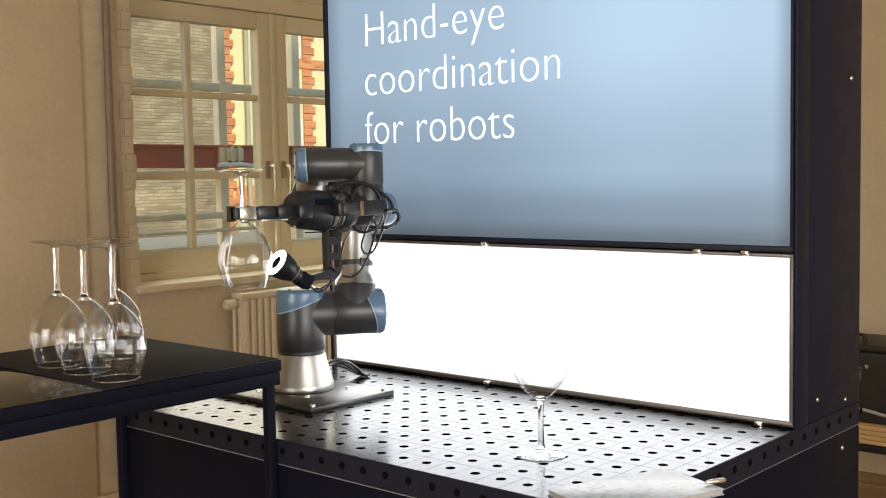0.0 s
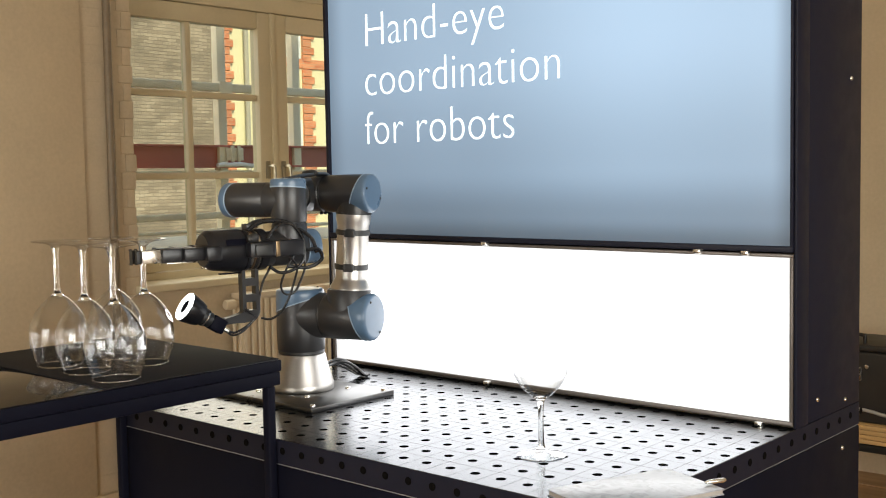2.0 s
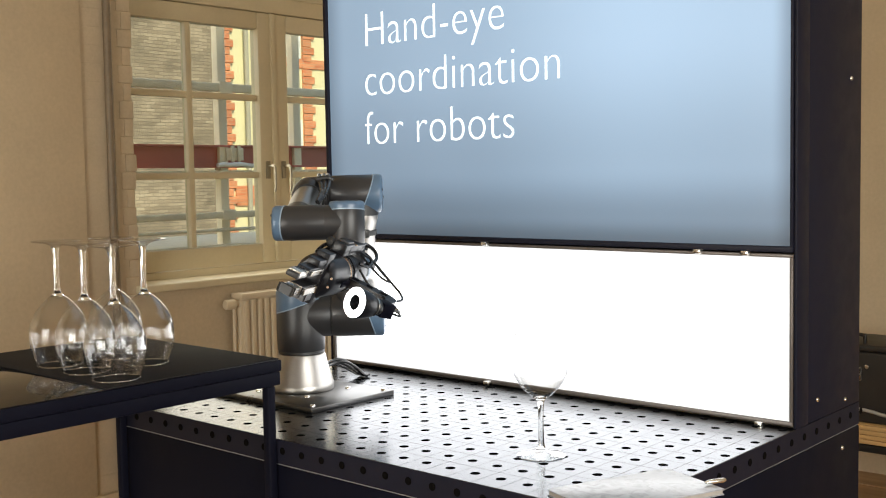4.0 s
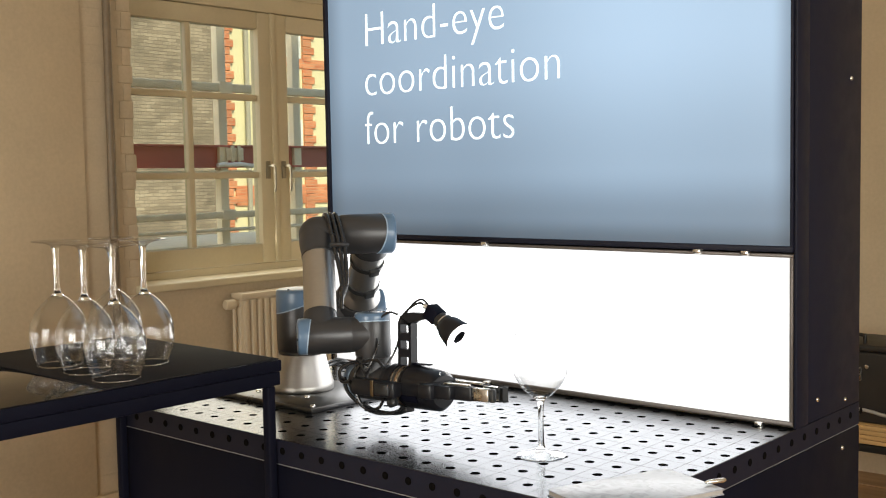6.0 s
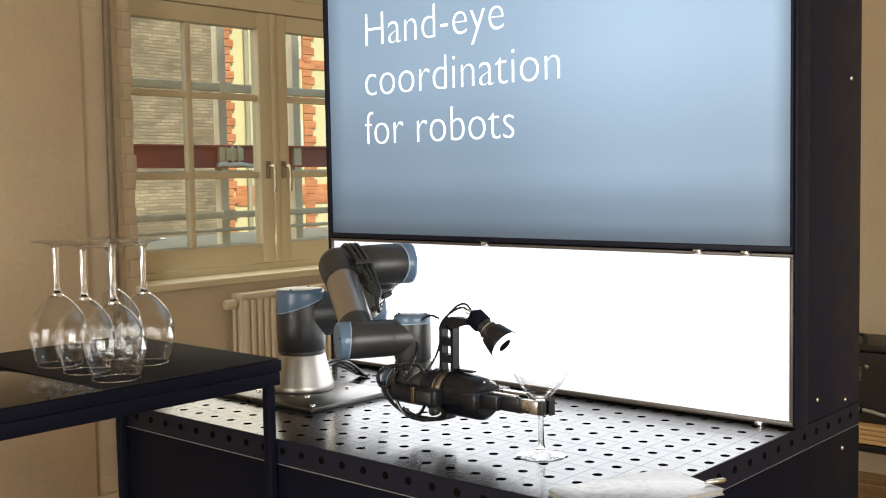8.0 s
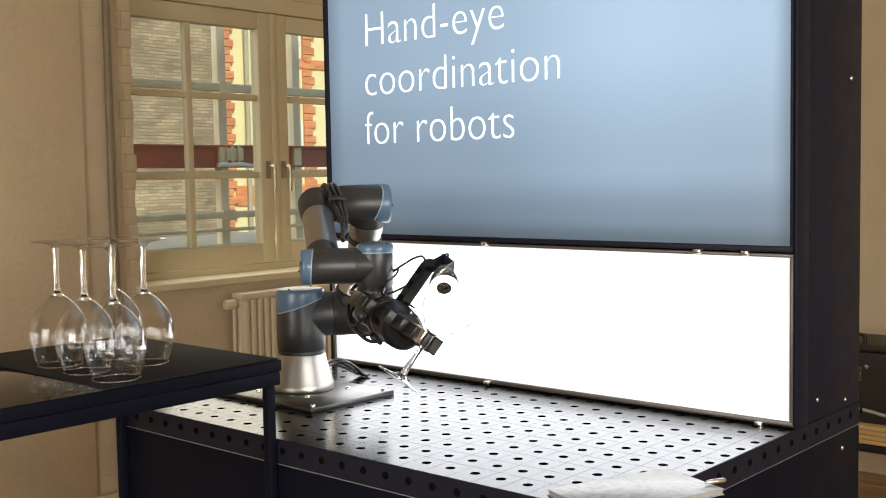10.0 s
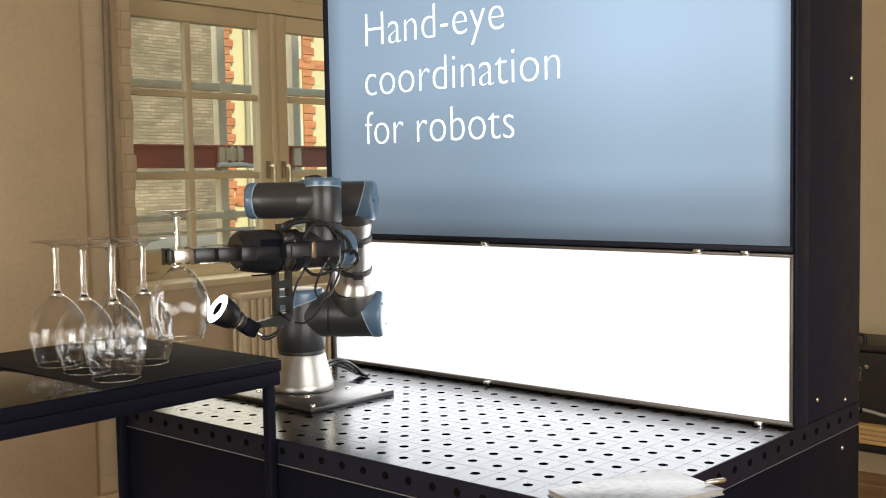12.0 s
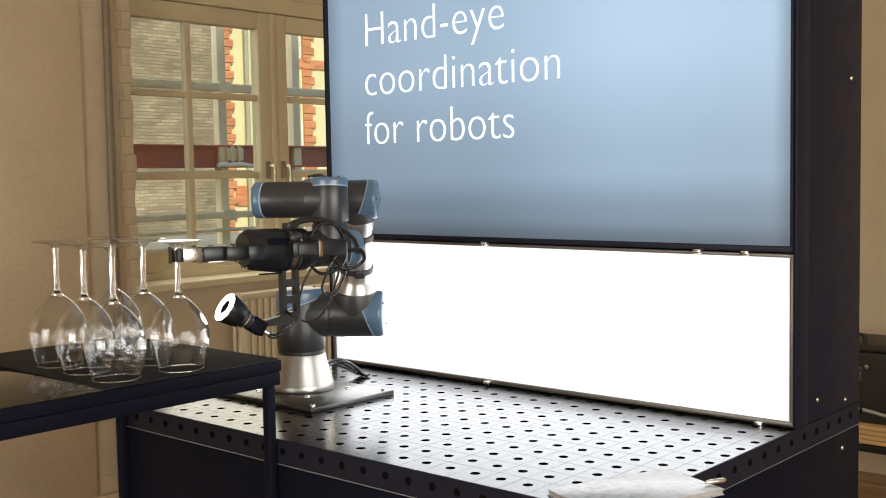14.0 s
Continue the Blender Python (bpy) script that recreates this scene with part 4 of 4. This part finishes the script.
    for k in range(3):
        o = 0.009 * k
        b = B()
        hose(b, [(-0.178 + o, 0.030 - 0.4 * o, FORE + 0.030), (-0.125, 0.036, FORE + 0.034 + 0.5 * o), (-0.055, 0.040, FORE + 0.026 + o), (0.012, 0.037, FORE + 0.018 + o), (0.037, 0.012, FORE + 0.014 + o), (0.036, -0.016, FORE + 0.016 + o), (0.006, -0.039, FORE + 0.022 + o)], 0.0038)
        part("cable", b, CABLE, f, "black cable looped over the elbow")
    b = B()
    hose(b, [(-0.050, 0.042, FORE + 0.018), (-0.052, 0.045, FORE + 0.040), (-0.050, 0.040, FORE + 0.050)], 0.0048, 8)
    part("cable_tie", b, RUBBER, f)
    lk.append([f])

    # 4 wrist one: drum across the wrist axis
    b = B()
    lathe(b, [(0, -0.0608), (0.0302, -0.0608), (0.0312, -0.058), (0.0312, 0.0), (0, 0)], 44, pose(0, 0, D4))
    lathe(b, [(0, -0.034), (0.030, -0.034), (0.0318, -0.031), (0.0322, 0.0), (0.0322, 0.036), (0.031, 0.0390), (0, 0.0390)], 44, pose(0, 0, D4) @ DOWN_Y)
    w = part("wrist_housing", b, ARM_GREY, rob)
    cap(w, 0.0319, pose(0, 0, D4) @ DOWN_Y @ pose(0, 0, -0.0245, 180, 0, 0), 0.014, 0.10)
    b = B()
    drum(b, 0.0302, 0.0391, 0.0415, pose(0, 0, D4) @ DOWN_Y, 0.0006, 36)
    part("joint_ring", b, RUBBER, w)
    lk.append([w])

    # 5 wrist two: drum along +y
    b = B()
    lathe(b, [(0, -0.0437), (0.0305, -0.0437), (0.0318, -0.041), (0.0318, 0.0)] + [(0.0318 * math.cos(radians(a)), 0.0318 * math.sin(radians(a))) for a in range(9, 90, 9)] + [(0, 0.0318)], 44, pose(0, 0, D5))
    lathe(b, [(0, -0.040), (0.029, -0.040), (0.0314, -0.036), (0.0318, 0.0), (0.0316, 0.036), (0.0295, 0.040), (0, 0.040)], 44, pose(0, 0, D5) @ ALONG_Y)
    w2 = part("wrist_housing", b, ARM_GREY, rob)
    cap(w2, 0.0315, pose(0, 0, D5) @ ALONG_Y @ pose(0, 0, -0.034, 180, 0, 0), 0.018, 0.16)
    lk.append([w2])

    # 6 flange, gripper, camera bracket: local z runs along the tool, flange at D6
    b = B()
    lathe(b, [(0, 0.0405), (0.0305, 0.0405), (0.0312, 0.043), (0.0312, 0.066), (0.0290, 0.0700), (0, 0.0700)], 36)
    fl = part("tool_flange", b, ARM_GREY, rob)
    for z0, z1, r, mt in ((0.0702, 0.0752, 0.0340, STEEL), (0.0754, 0.0808, 0.0352, RUBBER), (0.0810, 0.0852, 0.0352, COPPER), (0.0854, 0.0900, 0.0346, STEEL)):
        b = B()
        drum(b, r, z0, z1, None, 0.0008, 36)
        part("adapter_ring", b, mt, fl)
    b = B()
    lathe(b, [(0, 0.0902), (0.0350, 0.0902), (0.0358, 0.0915), (0.0358, 0.0965), (0.0348, 0.0970), (0.0348, 0.0995), (0.0372, 0.1005), (0.0378, 0.103), (0.0378, 0.152), (0.0376, 0.160), (0.031, 0.168), (0, 0.169)], 44)
    for v in b.verts:
        if v.co.z > 0.130 and v.co.x > 0.020:
            v.co.x *= 1 - 0.26 * min(1, (v.co.z - 0.130) / 0.035)
    box(b, -0.0125, 0.0125, -0.046, 0.046, 0.150, 0.178, 0.003)
    g = part("gripper", b, GRIP_BLACK, rob, "black electric parallel gripper")
    for a in (25, 155, 270):
        b = B()
        box(b, -0.006, 0.006, 0.0375, 0.0398, 0.100, 0.138, 0.0010, pose(0, 0, 0, 0, 0, a))
        part("cover_plate", b, BLACK_SATIN, g)
    for x, y in ((0.026, 0.008), (0.026, -0.008), (-0.026, 0.008), (-0.026, -0.008)):
        b = B()
        drum(b, 0.0026, 0, 0.0012, pose(x, y, 0.1655) @ pose(0, 0, 0, 0, 25 if x > 0 else -25, 0), 0.0004, 12)
        part("screw", b, SCREW, g)
    b = B()
    box(b, -0.016, 0.012, 0.037, 0.056, 0.000, 0.080, 0.003)
    box(b, -0.015, 0.011, 0.035, 0.058, 0.056, 0.104, 0.003)
    bx = part("connector_box", b, GRIP_BLACK, g)
    b = B()
    box(b, -0.011, 0.008, 0.0575, 0.0625, 0.064, 0.096, 0.002)
    part("plug", b, RUBBER, bx)
    b = B()
    drum(b, 0.0080, 0, 0.020, pose(-0.026, 0.050, 0.086) @ pose(0, 0, 0, 0, 20, 0))
    part("cable_gland", b, RUBBER, bx)
    b = B()
    box(b, -0.0155, 0.0115, 0.0545, 0.0572, 0.048, 0.0555, 0.0005)
    part("label_plate", b, BRASS, bx)
    fingers = []
    for side in (-1, 1):
        b = B()
        box(b, -0.0115, 0.0115, side * 0.002, side * 0.016, 0.179, 0.246, 0.002)
        box(b, -0.011, 0.011, side * 0.010, side * 0.028, 0.172, 0.212, 0.002)
        fg = part("finger", b, GRIP_BLACK, g)
        b = B()
        box(b, 0.0117, 0.0145, side * 0.004, side * 0.013, 0.184, 0.238, 0.001)
        part("guide_rod", b, STEEL, fg)
        b = B()
        box(b, -0.0105, 0.0105, side * 0.001, side * 0.0125, 0.2462, 0.2795, 0.0012)
        part("finger_steel", b, STEEL, fg, "bare steel finger end")
        b = B()
        box(b, -0.0110, 0.0110, side * 0.0005, side * 0.010, 0.2797, 0.288, 0.0025)
        part("finger_pad", b, RUBBER, fg, "dark rubber finger pad")
        fingers.append((fg, side))
    # bracket: flat arm with square windows and a bent foot, held by a clamp ring
    half, a0, a1 = 0.0080, 0.0680, 0.0995
    xs = [0.026, 0.0347, 0.0493, 0.0629, 0.0775, 0.0909, 0.1055, 0.1085]
    zs = [a0, a0 + 0.0065, a1 - 0.0065, a1]
    b = B()
    grid = [[b.verts.new((x, -half, z)) for z in zs] for x in xs]
    for k in range(len(xs) - 1):
        for c in range(3):
            if not (c == 1 and k in (1, 3, 5)):
                b.faces.new((grid[k][c], grid[k + 1][c], grid[k + 1][c + 1], grid[k][c + 1]))
    curve = spline([(0.1085, 0, 0.0838), (0.1145, 0, 0.0905), (0.1180, 0, 0.1010), (0.1195, 0, 0.1150), (0.1215, 0, 0.1330)], 6)
    last = [grid[-1][0], grid[-1][-1]]
    for n, p in enumerate(curve[1:], 1):
        d = (curve[min(n + 1, len(curve) - 1)] - curve[n - 1]).normalized()
        side = Vector((d.z, 0, -d.x))
        wide = 0.0055 + 0.0102 * (1 - n / (len(curve) - 1)) ** 1.6
        pair = [b.verts.new(p + side * wide + Vector((0, -half, 0))), b.verts.new(p - side * wide + Vector((0, -half, 0)))]
        b.faces.new((last[0], pair[0], pair[1], last[1])) if n > 1 else b.faces.new((grid[-1][0], pair[0], pair[1], grid[-1][3], grid[-1][2], grid[-1][1]))
        last = pair
    made = bmesh.ops.extrude_face_region(b, geom=list(b.faces))
    for v in made["geom"]:
        if isinstance(v, bmesh.types.BMVert):
            v.co.y = half
    br = part("camera_bracket", b, GRIP_BLACK, rob, "black camera bracket with square windows")
    b = B()
    lathe(b, [(0.0318, 0.0560), (0.0366, 0.0563), (0.0366, 0.0697), (0.0318, 0.0700)], 36, close=True)
    part("clamp_ring", b, GRIP_BLACK, br)
    tilt = 33
    lens_way = Vector((-math.sin(radians(tilt)), 0, math.cos(radians(tilt))))
    view = Matrix.Translation(Vector((0.0886, 0, 0.2028)) - 0.0915 * lens_way) @ pose(0, 0, 0, 0, -tilt, 0)
    b = B()
    box(b, -0.0125, 0.0125, -0.0125, 0.0125, 0.012, 0.0385, 0.002, view)
    part("camera", b, BLACK_SATIN, br, "small black machine-vision camera")
    b = B()
    lathe(b, [(0, 0.0385), (0.0125, 0.0385), (0.0135, 0.040), (0.0135, 0.048), (0.0158, 0.049), (0.0158, 0.062), (0.013, 0.063), (0, 0.063)], 28, view)
    part("lens", b, RUBBER, br)
    b = B()
    lathe(b, [(0.0158, 0.0495), (0.0164, 0.0495), (0.0164, 0.0515), (0.0158, 0.0515)], 28, view, close=True)
    part("focus_ring", b, STEEL, br)
    b = B()
    lathe(b, [(0.0130, 0.058), (0.0200, 0.060), (0.0225, 0.068), (0.0262, 0.088), (0.0254, 0.0905), (0.0125, 0.0905)], 40, view, close=True)
    part("ring_housing", b, GRIP_BLACK, br)
    b = B()
    lathe(b, [(0.0128, 0.0908), (0.0252, 0.0908), (0.0248, 0.0924), (0.0132, 0.0924)], 40, view, close=True)
    part("ring_light", b, RING_LED, br, "glowing white ring light")
    b = B()
    hose(b, [(0.1270, 0.0, 0.1440), (0.1345, 0.002, 0.1340), (0.1390, 0.004, 0.1270)], 0.0042, 10)
    part("cable_plug", b, STEEL, br, "bare metal cable plug")
    b = B()
    lathe(b, [(0, 0.078), (0.0125, 0.078), (0.0125, 0.076), (0, 0.076)], 24, view)
    part("lens_front", b, LENS, br)
    runs = [
        ([(0.139, 0.002, 0.127), (0.143, 0.000, 0.114), (0.138, -0.004, 0.096), (0.128, -0.005, 0.078), (0.114, -0.005, 0.0645), (0.090, -0.003, 0.0635), (0.060, 0.006, 0.060), (0.034, 0.020, 0.052)], 0.0021),
        ([(0.137, -0.005, 0.130), (0.148, -0.006, 0.116), (0.145, -0.008, 0.098), (0.133, -0.010, 0.080), (0.120, -0.010, 0.068), (0.100, -0.012, 0.064)], 0.0019),
        ([(0.122, 0.004, 0.064), (0.125, 0.006, 0.046), (0.114, 0.010, 0.028), (0.092, 0.016, 0.016), (0.064, 0.024, 0.008), (0.034, 0.036, 0.006), (0.014, 0.042, 0.022)], 0.0021),
        ([(0.012, 0.036, 0.010), (0.040, 0.030, 0.026), (0.066, 0.022, 0.032), (0.082, 0.018, 0.022), (0.080, 0.018, 0.004), (0.062, 0.022, -0.006), (0.038, 0.030, -0.012), (0.010, 0.036, -0.010)], 0.0021),
        ([(-0.020, 0.034, 0.060), (-0.040, 0.030, 0.040), (-0.042, 0.034, 0.012), (-0.014, 0.037, -0.008), (0.020, 0.037, -0.008), (0.038, 0.033, 0.010), (0.042, 0.028, 0.036), (0.030, 0.030, 0.056)], 0.0028),
    ]
    for pts, r in runs:
        b = B()
        hose(b, pts, r, 8)
        part("cable", b, CABLE, br)
    runs = [
        [(0.004, 0.050, -0.008), (0.004, 0.050, -0.030), (0.022, 0.044, -0.040), (0.036, 0.034, -0.018), (0.032, 0.026, 0.020)],
        [(-0.036, 0.012, 0.086), (-0.048, 0.018, 0.060), (-0.046, 0.030, 0.020), (-0.018, 0.042, -0.020), (0.010, 0.044, -0.030)],
        [(-0.037, -0.008, 0.088), (-0.050, 0.000, 0.060), (-0.048, 0.016, 0.020), (-0.034, 0.030, 0.002)],
    ]
    for pts in runs:
        b = B()
        hose(b, pts, 0.0034, 8)
        part("cable", b, CABLE, g)
    b = B()
    box(b, -0.046, -0.034, -0.012, 0.010, 0.074, 0.088, 0.002)
    part("cable_clip", b, RUBBER, g)
    b = B()
    box(b, -0.047, -0.037, -0.009, -0.003, 0.060, 0.074, 0.001)
    part("connector", b, BRASS, g)
    lk.append([fl, g, br])
    # supply cables running off behind the base
    for k in range(5):
        b = B()
        o = 0.006 * k
        lift = (0.0, 0.007, 0.003, 0.010, 0.005)[k]
        hose(b, [(-0.030 + o, 0.050, 0.020 + lift), (-0.058 + 0.6 * o, 0.095 + o, 0.022 + lift), (-0.064 + o, 0.140 + 0.6 * o, 0.024 + lift), (-0.058 + o, 0.172 + 0.4 * o, 0.012 + 0.6 * lift), (-0.044 + o, 0.196, -0.004), (-0.046 + o, 0.212, -0.006)], 0.0030)
        part("cable", b, CABLE_GREY if k == 1 else CABLE, foot)
    return rob, lk, fingers


# ---- build ----
build_room()
build_window()
build_radiator()
build_outside()
build_stand()
build_side_table()
glasses = build_glasses()
build_small_things()
robot, arm_links, grip_fingers = build_robot()


# ---- how the arm moves: seconds and six joint angles ----
PLACE = [
    (0, 145.6, -100.0, 83.7, 15.6, 154.6, -88.6), (0.3, 119.9, -94.0, 88.5, 3.2, 128.1, -86.2), (0.5, 110.1, -93.1, 93.0, -0.9, 121.8, -85.1),
    (0.75, 107.1, -90.5, 92.2, -1.2, 120.4, -88.9), (2.5, 107.1, -90.5, 92.2, -1.2, 120.4, -88.9), (3, 112.3, -104.6, 104.0, 0.9, 126.3, -86.6),
    (3.2, 120.8, -107.6, 99.9, 8.7, 134.0, -89.7),
]
PICK = [
    (5.2, 141.6, -43.9, 97.1, -56.0, 52.3, 88.7), (6.3, 141.6, -43.9, 97.1, -56.0, 52.3, 88.7), (6.5, 142.7, -42.9, 94.5, -53.4, 53.4, 88.6),
    (7, 146.2, -36.7, 79.5, -42.3, 57.1, 87.9), (7.5, 149.2, -30.6, 65.4, -34.2, 60.5, 88.8), (8, 150.5, -27.4, 58.6, -30.9, 61.4, 89.4),
    (8.4, 150.5, -27.4, 58.6, -30.9, 61.4, 89.4), (9.4, 147.8, -52.0, 77.7, -24.5, 70.9, 81.6),
]
PLACE_AGAIN = [
    (10.3, 142.4, -73.5, 99.9, -26.1, 89.9, 28.2), (10.5, 143.8, -78.4, 93.8, -13.7, 106.1, -0.2), (10.7, 144.8, -91.3, 93.2, -0.5, 126.7, -49.1),
    (11, 145.5, -97.8, 82.4, 14.3, 153.3, -85.2), (11.5, 134.8, -100.3, 90.2, 10.7, 146.3, -85.1), (11.85, 126.0, -71.0, 69.1, 1.1, 138.3, -89.2),
    (13.65, 126.0, -71.0, 69.1, 1.1, 138.3, -89.2), (14, 128.0, -72.7, 71.2, 0.5, 140.8, -88.9),
]
JOINTS = PLACE + PICK + PLACE_AGAIN


def angles(t):
    """Joint angles at t, glided between the rows without overshoot."""
    ts = [r[0] for r in JOINTS]
    t = min(max(t, ts[0]), ts[-1])
    i = max(k for k in range(len(ts) - 1) if ts[k] <= t)

    def slope(k, j):
        if k in (0, len(ts) - 1):
            n = 1 if k == 0 else k
            return (JOINTS[n][j] - JOINTS[n - 1][j]) / (ts[n] - ts[n - 1])
        a = (JOINTS[k][j] - JOINTS[k - 1][j]) / (ts[k] - ts[k - 1])
        c = (JOINTS[k + 1][j] - JOINTS[k][j]) / (ts[k + 1] - ts[k])
        return 0.0 if a * c <= 0 else 2 * a * c / (a + c)

    h = ts[i + 1] - ts[i]
    u = (t - ts[i]) / h
    out = []
    for j in range(1, 7):
        p, q, m, n = JOINTS[i][j], JOINTS[i + 1][j], slope(i, j) * h, slope(i + 1, j) * h
        out.append((2 * u ** 3 - 3 * u ** 2 + 1) * p + (u ** 3 - 2 * u ** 2 + u) * m + (3 * u ** 2 - 2 * u ** 3) * q + (u ** 3 - u ** 2) * n)
    return out


def blend(rows, t):
    """Eased value between (seconds, value) rows."""
    if t <= rows[0][0]:
        return rows[0][1]
    for (a, p), (c, q) in zip(rows, rows[1:]):
        if t <= c:
            u = (t - a) / (c - a)
            return p + (q - p) * u * u * (3 - 2 * u)
    return rows[-1][1]


GRIP = 0.2650
REST_A, REST_B, PICKUP = (-0.2575, -0.1925), (-0.1600, -0.1930), (0.3055, 0.1422)
OPENING = [(0.0, 0.0036), (1.75, 0.0036), (2.2, 0.008), (7.75, 0.008), (8.1, 0.0036), (13.05, 0.0036), (13.5, 0.008)]


def held(t, slide):
    """A glass in the fingers: slide is the height of the grip over the foot."""
    m = Matrix.Translation(BASE) @ links(angles(t))[5]
    grip = m @ Vector((0, 0, GRIP))
    axis = m.to_3x3() @ Vector((1, 0, 0))
    up = axis.normalized()
    turn = Vector((0, 0, 1)).rotation_difference(up).to_matrix().to_4x4()
    return Matrix.Translation(grip - up * slide) @ turn


def upside_down(spot):
    """The glass standing upright on its rim."""
    return Matrix.Translation((*spot, 1.0363 + GLASS_H)) @ pose(0, 0, 0, 180, 0, 0)


def eased_to(m, spot, share):
    """m moved by a share of the way on the level to where the glass stands."""
    at = m.translation
    return Matrix.Translation(((spot[0] - at.x) * share, (spot[1] - at.y) * share, 0)) @ m


def motions():
    times = [k / 10 for k in range(141)]
    poses = [links(angles(t)) for t in times]
    for n, obs in enumerate(arm_links):
        for ob in obs:
            walk(ob, [(t, p[n]) for t, p in zip(times, poses)])
    for ob, side in grip_fingers:
        walk(ob, [(t, pose(0, side * blend(OPENING, t), 0)) for t in times])
    first, second = glasses[4], glasses[5]
    slide = [(0.0, 0.076), (1.1, 0.074), (1.3, 0.049), (1.7, 0.048), (1.9, 0.031)]
    rows = [(t, eased_to(held(t, blend(slide, t)), REST_A, blend([(0.5, 0.0), (1.3, 1.0)], t))) for t in times if t <= 1.9]
    walk(first, rows + [(2.0, upside_down(REST_A)), (14.0, upside_down(REST_A))])
    stand_at = Matrix.Translation((*PICKUP, TOP_Z))
    slide = [(8.2, 0.076), (12.2, 0.074), (12.55, 0.047), (12.9, 0.046), (13.1, 0.031)]
    rows = [(0.0, stand_at), (8.1, stand_at)]
    for t in times:
        if 8.2 <= t <= 13.2:
            m = eased_to(held(t, blend(slide, t)), PICKUP, blend([(8.2, 1.0), (9.2, 0.0)], t))
            rows.append((t, eased_to(m, REST_B, blend([(11.5, 0.0), (12.4, 1.0)], t))))
    walk(second, rows + [(13.3, upside_down(REST_B)), (14.0, upside_down(REST_B))])


motions()
